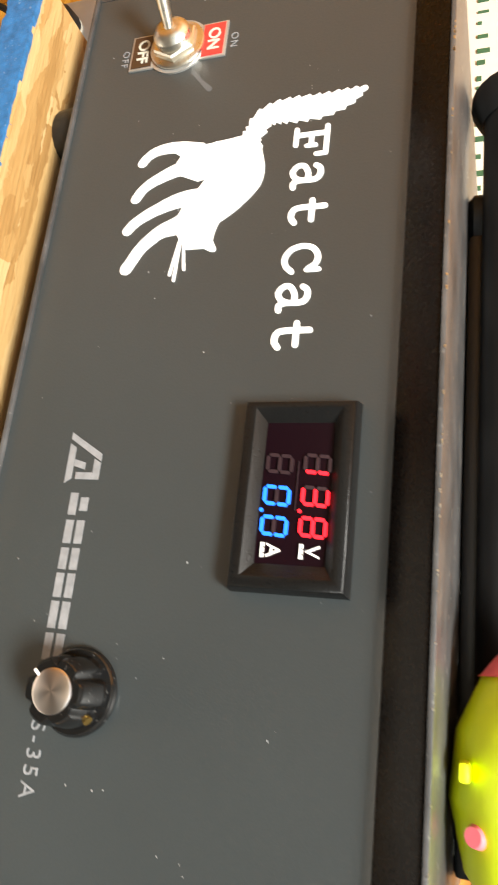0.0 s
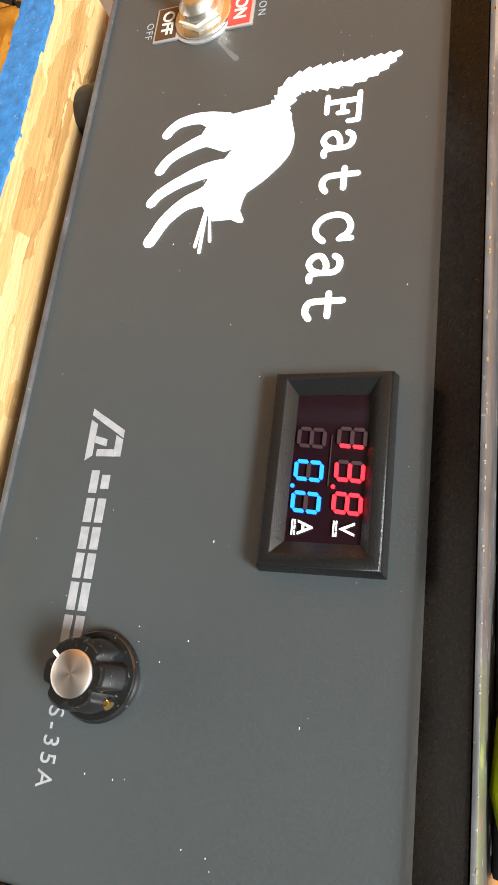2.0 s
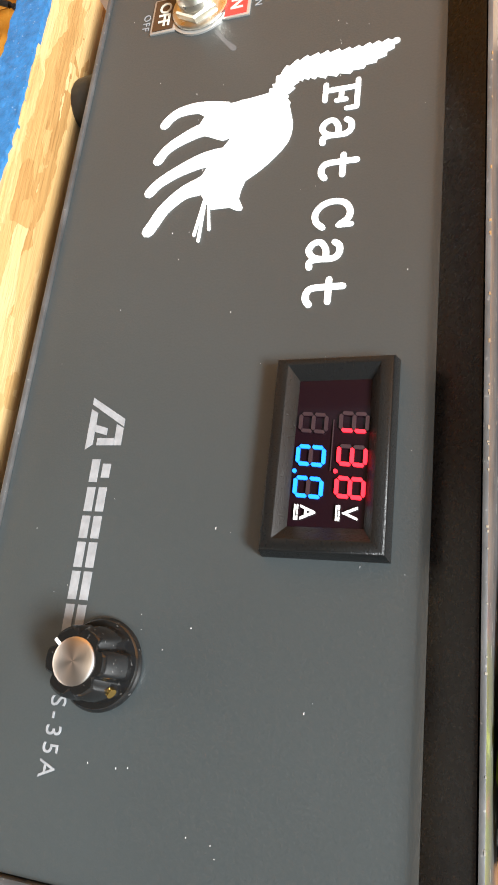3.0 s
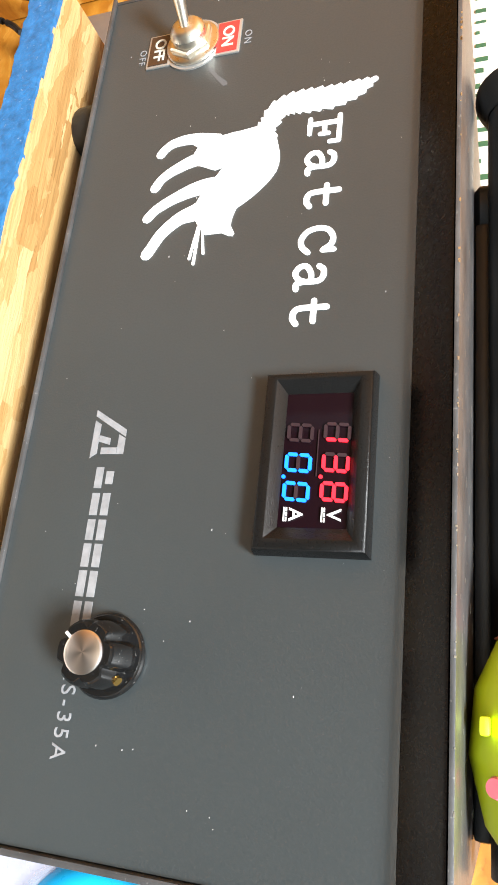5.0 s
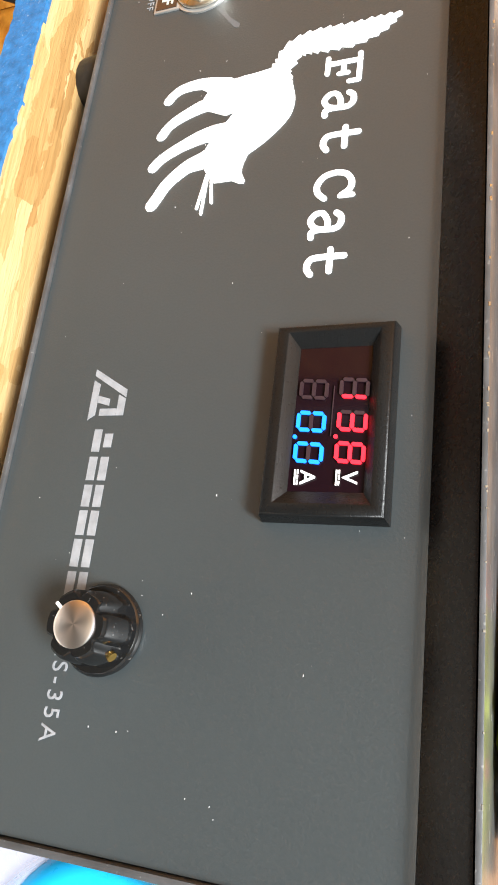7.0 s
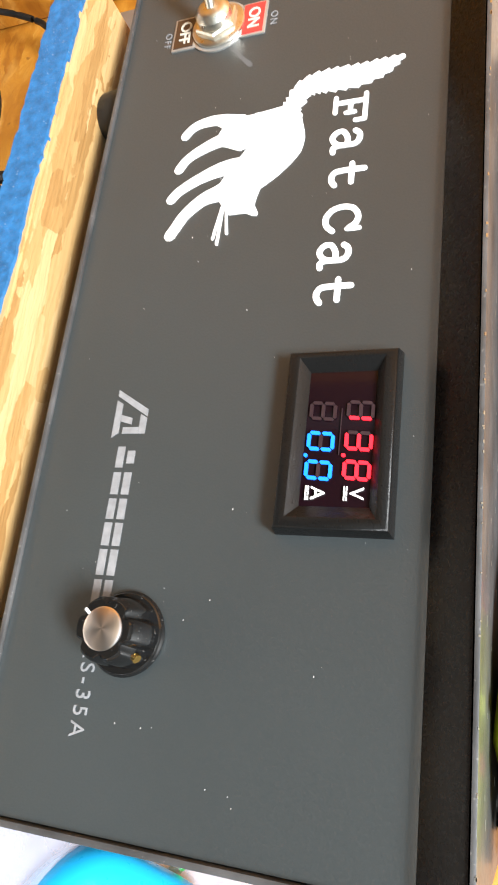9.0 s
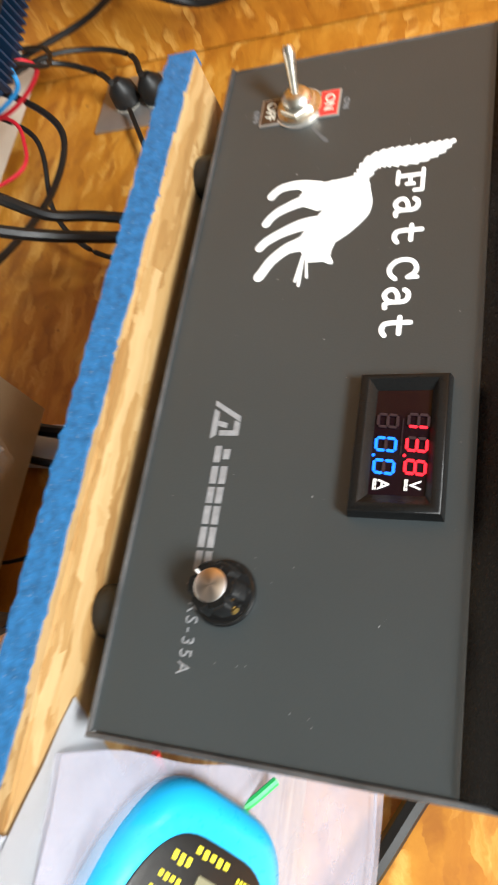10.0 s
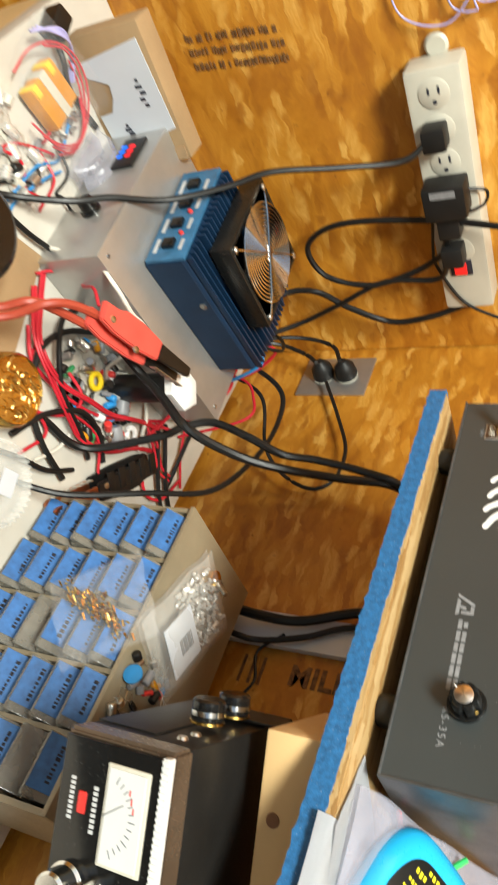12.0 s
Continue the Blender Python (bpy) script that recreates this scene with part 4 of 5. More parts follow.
# spring clamps
def clamp(m, grip, jaw_tip, ribs, lead, label):
    """A battery clamp along +x: two flat handles one over the other, jaws with a steel tooth strip, rivets."""
    c = empty_thing("battery_clamp", m.translation, label, "clamp", "battery clamps on the bench")
    flat = m @ pose(0, 0, 0, 90, 0, 0)
    for s, z, dy in ((1, 0.0035, 0.0), (-1, -0.0115, -0.008)):
        h = plate([(-0.053, -0.010 + dy), (-0.050, 0.012 + dy), (-0.030, 0.0165 + dy), (0.010, 0.0170 + dy), (0.042, 0.0130 + dy), (0.042, -0.0120 + dy), (0.008, -0.0170 + dy), (-0.020, -0.0165 + dy), (-0.030, -0.0115 + dy)], -z - 0.007, -z, None, flat, 0.0016)
        hd = part("handle", h, grip, c)
        if s > 0 and ribs:
            for k in range(5):
                part("grip_rib", box(-0.050 + 0.017 * k, -0.040 + 0.017 * k, -0.0145, 0.0145, z + 0.0066, z + 0.0094, 0.0012, m), grip, hd)
        part("jaw", plate([(0.0425, -0.0105 + dy), (0.0425, 0.0105 + dy), (0.098, 0.0070 + dy), (0.102, 0.0040 + dy), (0.100, -0.0075 + dy)], -z - 0.006, -z - 0.0005, None, flat, 0.0010), jaw_tip, c)
    teeth = bmesh.new()
    for k in range(11):
        box(0.046 + 0.0048 * k, 0.0505 + 0.0048 * k, -0.0128 + 0.0012 * (k % 2), -0.0112, 0.000, 0.0085, 0.0003, m, teeth)
    part("tooth_strip", teeth, STEEL, c, "bright steel teeth along the jaw")
    for x, y in ((-0.037, 0.004), (0.006, -0.0095)) if not ribs else ((0.030, 0.002), ):
        part("rivet", at(lathe([(0.0046, 0), (0.0042, 0.0012), (0.0022, 0.0020)], (x, y, 0.0104), (x, y, 1), 18), m), STEEL, c, "domed steel rivet")
    for k, pts in enumerate(lead):
        part("lead", hose(pts, 0.0042), RED_CABLE, c)
    return c


clamp(pose(-0.2080, -0.036, -0.4060, 6, 0, 114.4) @ Matrix.Diagonal((1, 0.82, 1, 1)), RED_GRIP, BLACK_MATT, False,
      [[(-0.095, -0.16, -0.500), (-0.139, -0.123, -0.455), (-0.160, -0.118, -0.425), (-0.178, -0.102, -0.414), (-0.193, -0.076, -0.4055)],
       [(-0.098, -0.168, -0.500), (-0.142, -0.131, -0.462), (-0.160, -0.122, -0.438), (-0.174, -0.098, -0.428), (-0.185, -0.072, -0.4185)]],
      "salmon red spring clamp with black jaws on dull red cable")
clamp(pose(-0.186, 0.152, -0.5075, 0, 0, -33) @ Matrix.Diagonal((1.2, 0.85, 0.8, 1)), BLACK_MATT, COPPER, True, [], "black spring clamp with ribbed handle and copper jaws on the bench")

# smooth leads sweeping through the tangle
def sweep(pts, r, material, label, group, copies=1, gap=0.005):
    for k in range(copies):
        cable([(x + gap * k, y - gap * k * 0.6, z + 0.0015 * k) for x, y, z in pts], r, material, label, "wire", group)


RW_LABEL, RW_GROUP = "loose red wire tangled on the bench", "red wires on the bench"
sweep([(-0.262, -0.088, -0.513), (-0.229, -0.069, -0.508), (-0.195, -0.044, -0.502), (-0.186, 0.000, -0.498), (-0.204, 0.045, -0.497), (-0.222, 0.085, -0.500), (-0.255, 0.130, -0.503), (-0.284, 0.175, -0.510)], 0.0017, RED_WIRE, RW_LABEL, RW_GROUP, 2)
sweep([(-0.240, -0.085, -0.513), (-0.198, -0.052, -0.505), (-0.180, -0.009, -0.500), (-0.172, 0.040, -0.503), (-0.172, 0.072, -0.507), (-0.190, 0.112, -0.506), (-0.232, 0.155, -0.509), (-0.262, 0.195, -0.513)], 0.0017, RED_WIRE, RW_LABEL, RW_GROUP, 2)
sweep([(-0.150, 0.010, -0.514), (-0.168, 0.032, -0.509), (-0.186, 0.040, -0.503), (-0.200, 0.030, -0.500), (-0.206, 0.005, -0.505)], 0.0020, RED_WIRE, RW_LABEL, RW_GROUP)
sweep([(-0.281, 0.165, -0.510), (-0.296, 0.190, -0.500), (-0.330, 0.195, -0.485), (-0.372, 0.197, -0.455), (-0.412, 0.205, -0.470), (-0.425, 0.215, -0.515)], 0.0022, RED_WIRE, RW_LABEL, RW_GROUP)
sweep([(-0.276, 0.160, -0.512), (-0.262, 0.185, -0.508), (-0.250, 0.215, -0.510), (-0.258, 0.245, -0.513)], 0.0020, RED_WIRE, RW_LABEL, RW_GROUP, 2, 0.009)
sweep([(-0.236, 0.175, -0.514), (-0.215, 0.190, -0.511), (-0.205, 0.215, -0.512), (-0.222, 0.245, -0.512), (-0.270, 0.262, -0.513)], 0.0021, RED_WIRE, RW_LABEL, RW_GROUP)
sweep([(-0.300, -0.090, -0.513), (-0.290, -0.060, -0.500), (-0.266, -0.062, -0.480), (-0.248, -0.070, -0.450), (-0.232, -0.060, -0.440)], 0.0018, RED_WIRE, RW_LABEL, RW_GROUP)
for pts in ([(-0.280, -0.105, -0.513), (-0.276, -0.085, -0.460), (-0.258, -0.066, -0.432), (-0.256, -0.030, -0.428), (-0.270, 0.000, -0.436), (-0.272, 0.030, -0.470), (-0.262, 0.05, -0.512)], [(-0.290, 0.130, -0.513), (-0.268, 0.140, -0.505), (-0.252, 0.150, -0.508), (-0.235, 0.165, -0.513)]):
    cable(pts, 0.0024, WHITE_WIRE, "white wire among the parts on the bench", "wire", "white wires on the bench")
sweep([(-0.285, -0.020, -0.513), (-0.240, -0.045, -0.500), (-0.205, -0.030, -0.495), (-0.180, 0.010, -0.500), (-0.172, 0.070, -0.506), (-0.165, 0.10, -0.512)], 0.0030, BLACK_WIRE, "black wire curled on the bench", "black wires on the bench")
sweep([(-0.300, 0.185, -0.514), (-0.268, 0.205, -0.509), (-0.240, 0.238, -0.511), (-0.225, 0.27, -0.514)], 0.0030, BLACK_WIRE, "black wire curled on the bench", "black wires on the bench", 2, 0.016)
LILAC = plain("lilac_wire", (0.36, 0.34, 0.62), 0.4)
for k in range(3):
    cable([(X0 + 0.004, -0.20 - 0.01 * k, -0.10 + 0.012 * k), (X0 + 0.008, -0.160 + 0.004 * k, -0.115), (X0 + 0.010, -0.132 - 0.006 * k, -0.145 + 0.03 * k), (X0 + 0.008, -0.15, -0.19 + 0.05 * k), (X0 + 0.004, -0.21, -0.20 + 0.06 * k)], 0.0011, LILAC, "thin lilac wire looped on the side wall", "wire", "lilac wires on the side wall")

# ---- amplifier on its aluminium supply ----
AY = 11.5
base = turned(-0.262, -0.098, BZ, 9)
alu = empty_thing("aluminium_chassis", (-0.36, 0.04, BZ), "plain aluminium chassis with a small display and a knob", "chassis")
part("case", box(-0.215, 0, 0, 0.285, 0.0005, 0.083, 0.0015, base), ALU, alu)
mtr = part("display", box(-0.185, -0.137, -0.004, 0.0005, 0.036, 0.065, 0.001, base), BLACK_MATT, alu, "small dark display with red and blue digits")
for zz, material in ((0.053, RED_LED), (0.042, BLUE_LED)):
    d, nil = bmesh.new(), bmesh.new()
    for k in range(3):
        digit(d, nil, "abcdefg", -0.170 + 0.008 * k, zz, 0.0042, 0.0062, -0.0047, 0.0010)
    nil.free()
    part("digits", at(d, base), material, mtr)
part("knob", lathe([(0.0115, 0), (0.0115, 0.003), (0.0090, 0.004), (0.0085, 0.016), (0.0070, 0.017)], base @ Vector((-0.072, 0, 0.040)), base @ Vector((-0.072, -1, 0.040)), 24), BLACK_GLOSS, alu, "black knob")
part("terminal", box(-0.035, -0.012, 0.2855, 0.300, 0.02, 0.045, 0.001, base), clear("pink_terminal", (0.7, 0.35, 0.38), 0.6), alu)
for px, py in ((-0.012, 0.012), (-0.012, 0.27)):
    part("screw", lathe([(0.0028, 0), (0.0022, 0.0012)], base @ Vector((px, py, 0.083)), base @ Vector((px, py, 1)), 12), STEEL, alu)

am = turned(-0.318, -0.050, -0.4365, AY)
AW, AL, AH = 0.138, 0.196, 0.060
amp = empty_thing("amplifier", (-0.39, 0.04, -0.4365), "navy finned amplifier with a cooling fan, on the aluminium chassis", "amplifier")
body = plate([(-AW, 0), (0, 0), (0, AH * 0.80), (-0.004, AH * 0.86), (-0.004, AH * 0.9), (-AW + 0.004, AH * 0.9), (-AW + 0.004, AH * 0.86), (-AW, AH * 0.80)], 0.004, AL, None, am, 0.0008)
part("housing", body, NAVY, amp)
for k in range(17):
    x = -0.004 - k * (AW - 0.008) / 16
    h = AH + (0.004 if 3 < k < 13 else 0.0)
    part("fin", box(x - 0.0013, x + 0.0013, 0.004, AL, AH * 0.88, h, 0.0005, am), NAVY, amp)
fp = part("front_plate", box(-AW + 0.001, -0.001, 0.0, 0.0045, 0.002, AH * 0.86, 0.001, am), BLUE_PANEL, amp, "lighter blue front plate with switches and white print")
rng = random.Random(5)
for k in range(4):
    x = -0.022 - 0.030 * k
    part("switch", box(x - 0.006, x + 0.006, -0.006, 0.0, 0.020, 0.034, 0.001, am), BLACK_GLOSS, fp)
    part("print", box(x - 0.010, x + 0.010, -0.0006, 0.0, 0.008, 0.0125, 0, am), LIGHT_PRINT, fp)
    part("print", box(x - 0.007, x + 0.008, -0.0006, 0.0, 0.040, 0.044, 0, am), LIGHT_PRINT, fp)
for x in (-0.038, -0.070):
    part("lamp", lathe([(0.003, 0), (0.002, 0.003)], am @ Vector((x, 0, 0.036)), am @ Vector((x, -1, 0.036)), 12), RED_PRINT, fp)
for x, y, z in ((0, 0.075, 0.038),):
    part("screw", lathe([(0.0042, 0), (0.0042, 0.0012), (0.003, 0.0020)], am @ Vector((x, y, z)), am @ Vector((1, y, z)), 18), STEEL, amp)
# fan with a wire guard
fm = turned(-0.4155, 0.0155, -0.4365 + AH + 0.004, 8)
fan = empty_thing("cooling_fan", (-0.4155, 0.0155, -0.372), "black square fan with a chrome wire guard on the amplifier", "fan")
fr = bmesh.new()
for x0, x1, y0, y1 in ((-0.060, 0.060, -0.060, -0.054), (-0.060, 0.060, 0.054, 0.060), (-0.060, -0.054, -0.054, 0.054), (0.054, 0.060, -0.054, 0.054)):
    box(x0, x1, y0, y1, 0.0, 0.025, 0.001, fm, fr)
for sx in (-1, 1):
    for sy in (-1, 1):
        own = bmesh.new()
        pts = [(sx * 0.0545, sy * 0.0545)] + [(sx * 0.055 * math.sin(a), sy * 0.055 * math.cos(a)) for a in [radians(20 + 5 * k) for k in range(11)]]
        top = [own.verts.new((x, y, 0.0245)) for x, y in pts]
        own.faces.new(top)
        bmesh.ops.solidify(own, geom=own.faces[:], thickness=0.004)
        join(own, fr, fm)
part("frame", fr, FAN_BLACK, fan)
part("hub", lathe([(0.020, 0), (0.0205, 0.018), (0.018, 0.020)], fm @ Vector((0, 0, 0.001)), fm @ Vector((0, 0, 1)), 32), FAN_BLACK, fan)
for k in range(7):
    own = bmesh.new()
    a0 = 2 * math.pi * k / 7
    v = []
    for i in range(5):
        r = 0.019 + 0.0085 * i
        for da, z in ((0.0, 0.004), (0.55 - 0.05 * i, 0.017)):
            v.append(own.verts.new((r * math.cos(a0 + da + 0.08 * i), r * math.sin(a0 + da + 0.08 * i), z)))
    for i in range(4):
        own.faces.new((v[2 * i], v[2 * i + 1], v[2 * i + 3], v[2 * i + 2]))
    bmesh.ops.solidify(own, geom=own.faces[:], thickness=0.0014)
    part("blade", at(own, fm), FAN_BLACK, fan)
spokes = bmesh.new()
for a in (45, 135, 225, 315):
    ca, sa = math.cos(radians(a)), math.sin(radians(a))
    hose([fm @ Vector((0, 0, 0.0302)), fm @ Vector((0.045 * ca, 0.045 * sa, 0.0302)), fm @ Vector((0.072 * ca, 0.072 * sa, 0.0272))], 0.0012, 6, 4, spokes)
guard = part("guard", spokes, CHROME, fan, "chrome wire guard of concentric rings")
for k in range(12):
    r = 0.005 + 0.0046 * k
    part("ring", hose([fm @ Vector((r * math.cos(radians(10 * q)), r * math.sin(radians(10 * q)), 0.0285)) for q in range(37)], 0.00145, 6, 1), CHROME, guard)
part("badge", lathe([(0.0095, 0), (0.009, 0.0008)], fm @ Vector((0, 0, 0.0286)), fm @ Vector((0, 0, 1)), 28), CHROME, fan)
for sx in (-1, 1):
    for sy in (-1, 1):
        part("screw", lathe([(0.0040, 0), (0.0040, 0.002), (0.0025, 0.0034)], fm @ Vector((0.0515 * sx, 0.0515 * sy, 0.0252)), fm @ Vector((0.0515 * sx, 0.0515 * sy, 1)), 14), STEEL, fan)
for pts, material, lab in (([(-0.402, 0.142, -0.400), (-0.43, 0.175, -0.385), (-0.48, 0.19, -0.42), (-0.50, 0.2, -0.515)], BLACK_WIRE, "black fan lead leaving the amplifier"), ([(-0.398, 0.146, -0.395), (-0.39, 0.165, -0.40), (-0.385, 0.19, -0.46), (-0.39, 0.2, -0.515)], BLUE_PART, "short blue lead at the back of the amplifier"), ([(-0.41, 0.145, -0.40), (-0.42, 0.17, -0.39), (-0.41, 0.20, -0.44), (-0.40, 0.21, -0.515)], RED_WIRE, "short red lead at the back of the amplifier")):
    cable(pts, 0.0024, material, lab, "wire")

# ---- drawer cabinet ----
CX0, CX1, CY0, CY1, CZ1 = -0.106, 0.184, 0.096, 0.246, -0.3375
cab = empty_thing("drawer_cabinet", (0.04, 0.17, BZ), "putty steel cabinet of small clear drawers with blue tape labels", "drawer cabinet")
T = 0.005
part("top_panel", box(CX0, CX1, CY0 - 0.004, CY1, CZ1 - T, CZ1, 0.0012), PUTTY, cab)
part("side_panel", box(CX0, CX0 + T, CY0, CY1, BZ, CZ1 - T - 0.0002), PUTTY, cab)
part("side_panel", box(CX1 - T, CX1, CY0, CY1, BZ, CZ1 - T - 0.0002), PUTTY, cab)
part("back_panel", box(CX0 + T, CX1 - T, CY1 - 0.002, CY1 - 0.0002, BZ, CZ1 - T - 0.0002), PUTTY, cab)
COLS, ROWS_N = 5, 6
cw = (CX1 - CX0 - 2 * T) / COLS
rh = (CZ1 - T - BZ) / ROWS_N
for c in range(1, COLS):
    x = CX0 + T + c * cw
    part("divider", box(x - 0.0022, x + 0.0022, CY0, CY1 - 0.003, BZ, CZ1 - T - 0.0002), PUTTY, cab)
rng = random.Random(21)
for c in range(COLS):
    for r in range(ROWS_N):
        x0, x1 = CX0 + T + c * cw + 0.003, CX0 + T + (c + 1) * cw - 0.003
        z1 = CZ1 - T - r * rh - 0.0015
        z0 = z1 - rh + 0.003
        pull = rng.choice((0, 0, 0.001, 0.002, 0.004))
        y0 = CY0 - 0.001 - pull
        part("drawer_rail", box(x0 - 0.001, x1 + 0.001, CY0 + 0.002, CY1 - 0.003, z0 - 0.0018, z0 - 0.0006), PUTTY, cab)
        dr = bmesh.new()
        # sloping bin front with a lip that works as a pull
        plate([(0, 0), (0.10, 0), (0.10, rh * 0.86), (0.006, rh * 0.86), (-0.004, rh * 0.50), (-0.010, rh * 0.30), (-0.009, rh * 0.16), (0.0, rh * 0.2)], x0, x1, dr, Matrix(((0, 1, 0, 0), (1, 0, 0, y0), (0, 0, 1, z0), (0, 0, 0, 1))), 0.0008)
        d = part("drawer", dr, DRAWER, cab, "clear grey plastic drawer")
        if (c, r) in ((2, 3), (4, 1)):
            continue
        ta = bmesh.new()
        w = rng.uniform(0.78, 0.88)
        cx, hw = (x0 + x1) / 2 - 0.0025, (x1 - x0) / 2 * w
        plate([(0.0052, rh * 0.85), (-0.0042, rh * 0.49), (-0.0098, rh * 0.31), (-0.0106, rh * 0.31), (-0.0050, rh * 0.50), (0.0044, rh * 0.86)], cx - hw, cx + hw, ta, Matrix(((0, 1, 0, 0), (1, 0, 0, y0), (0, 0, 1, z0), (0, 0, 0, 1))))
        tp = part("tape_label", ta, TAPE_BLUE, d, "blue masking tape label")
        ink = bmesh.new()
        x = cx - hw * 0.7
        while x < cx + hw * 0.65:
            ww = rng.uniform(0.0012, 0.0035)
            hgt = rng.uniform(0.003, 0.0065)
            f0, f1 = 0.66 - hgt * 9, 0.66 + hgt * 9
            yy = lambda f: -0.0042 + (f - 0.49) / 0.36 * 0.0094 - 0.0011
            own = bmesh.new()
            vs = [own.verts.new((xx, y0 + yy(f), z0 + rh * f)) for xx, f in ((x, f0), (x + ww, f0), (x + ww, f1), (x, f1))]
            own.faces.new(vs)
            bmesh.ops.solidify(own, geom=own.faces[:], thickness=0.0003)
            join(own, ink)
            x += ww + rng.uniform(0.0008, 0.002)
        part("handwriting", ink, INK, tp, "dark handwriting bars")

# things on the cabinet
def pillow(x0, x1, y0, y1, z0, h, m, seed, amp=1.0, nx=16, ny=12):
    """A crumpled film bag: two skins that meet at the rim."""
    own = bmesh.new()
    rows = []
    for s in (1, -1):
        g = []
        for i in range(nx + 1):
            col = []
            for j in range(ny + 1):
                u, v = i / nx, j / ny
                e = (max(0.0, min(u, 1 - u) * 4) ** 0.5 if min(u, 1 - u) < 0.25 else 1) * (max(0.0, min(v, 1 - v) * 4) ** 0.5 if min(v, 1 - v) < 0.25 else 1)
                n = noise.noise((u * 5 + seed, v * 5, s * 2.0)) * 0.3 + noise.noise((u * 13 + seed, v * 13, s)) * 0.15
                z = h * 0.5 + s * e * h * 0.5 * (1 + n * amp)
                if s < 0:
                    z = max(0.0002, z * 0.4)
                col.append(own.verts.new((x0 + (x1 - x0) * u + 0.004 * noise.noise((v * 4, seed, 1)), y0 + (y1 - y0) * v + 0.004 * noise.noise((u * 4, seed, 9)), z0 + z)))
            g.append(col)
        rows.append(g)
        for i in range(nx):
            for j in range(ny):
                own.faces.new((g[i][j], g[i + 1][j], g[i + 1][j + 1], g[i][j + 1]))
    bmesh.ops.remove_doubles(own, verts=own.verts[:], dist=0.0001)
    return at(own, m)


bm0 = turned(-0.012, 0.150, CZ1, -24)
bag = thing("parts_bag", pillow(-0.060, 0.062, -0.046, 0.046, 0.0005, 0.019, bm0, 3), FILM_WHITE, "clear bag of white connectors with a barcode label, on the cabinet", "bag")
part("label", box(0.002, 0.046, -0.026, 0.026, 0.0172, 0.0182, 0, bm0), WHITE_PAPER, bag, "white label with dark bars")
lab = bmesh.new()
for k in range(9):
    box(0.010 + 0.0022 * k, 0.0112 + 0.0022 * k + 0.0004 * (k % 3), -0.004, 0.012, 0.0180, 0.0186, 0, bm0, lab)
part("label_bars", lab, GREY_PRINT, bag)
rng = random.Random(17)
for k in range(150):
    p = (rng.uniform(-0.050, 0.004), rng.uniform(-0.036, 0.036), rng.uniform(0.003, 0.013))
    part("connector", box(-0.0032, 0.0032, -0.0015, 0.0015, -0.0012, 0.0012, 0.0003, bm0 @ pose(*p, rng.uniform(0, 90), rng.uniform(0, 60), rng.uniform(0, 180))), SILVERY, bag)
pot = empty_thing("potentiometer", (-0.068, 0.165, CZ1), "round metal potentiometer with a threaded shaft on the cabinet", "potentiometer")
part("body", lathe([(0.011, 0), (0.0118, 0.001), (0.0118, 0.008), (0.010, 0.009)], (-0.068, 0.165, CZ1), (-0.066, 0.163, 1), 26), BRASS, pot)
part("shaft", lathe([(0.0036, 0), (0.0036, 0.008), (0.0026, 0.0082), (0.0026, 0.020)], (-0.068, 0.165, CZ1 + 0.009), (-0.045, 0.165, CZ1 + 0.040), 16), STEEL, pot)
part("nut", lathe([(0.0058, 0), (0.0058, 0.0024)], (-0.066, 0.165, CZ1 + 0.0115), (-0.043, 0.165, CZ1 + 0.0425), 6), STEEL, pot)
COLOURS = (BLUE_PART, RED_PRINT, GREY_PART, GREY_PART, AMBER_PART, GREEN_PART, STEEL, STEEL, WHITE_VINYL, BLACK_MATT, BLACK_MATT, BLACK_GLOSS, GREY_PLATE, GREY_PRINT)
def loose_part(p, r, h, material, yaw, tilt, label, group):
    m = pose(*p, tilt, 0, yaw)
    t = thing("component", lathe([(r * 0.8, 0), (r, h * 0.08), (r, h * 0.92), (r * 0.8, h)], m @ Vector((0, 0, -h / 2)), m @ Vector((0, 0, h)), 14), material, label, "component", group)
    for s in (-1, 1):
        part("leg", hose([m @ Vector((r * 0.4 * s, 0, -h / 2)), m @ Vector((r * 0.5 * s, 0.002, -h / 2 - 0.005)), m @ Vector((r * 1.4 * s, 0.004, -h / 2 - 0.011))], 0.00035, 5, 4), STEEL, t)
    return t


for k in range(22):
    x, y = rng.uniform(0.020, 0.105), rng.uniform(0.104, 0.165)
    r = rng.uniform(0.002, 0.0045)
    loose_part((x, y, CZ1 + r), r, rng.uniform(0.006, 0.014), rng.choice(COLOURS), rng.uniform(0, 360), 90, "small electronic part scattered on the cabinet", "parts on the cabinet")
disc = thing("disc_capacitor", lathe([(0.004, 0), (0.0085, 0.0012), (0.0085, 0.003), (0.004, 0.0042)], (0.062, 0.106, CZ1 + 0.0086), (0.062, -1, CZ1 + 0.2), 22), BLUE_PART, "blue disc capacitor on the cabinet edge", "component")

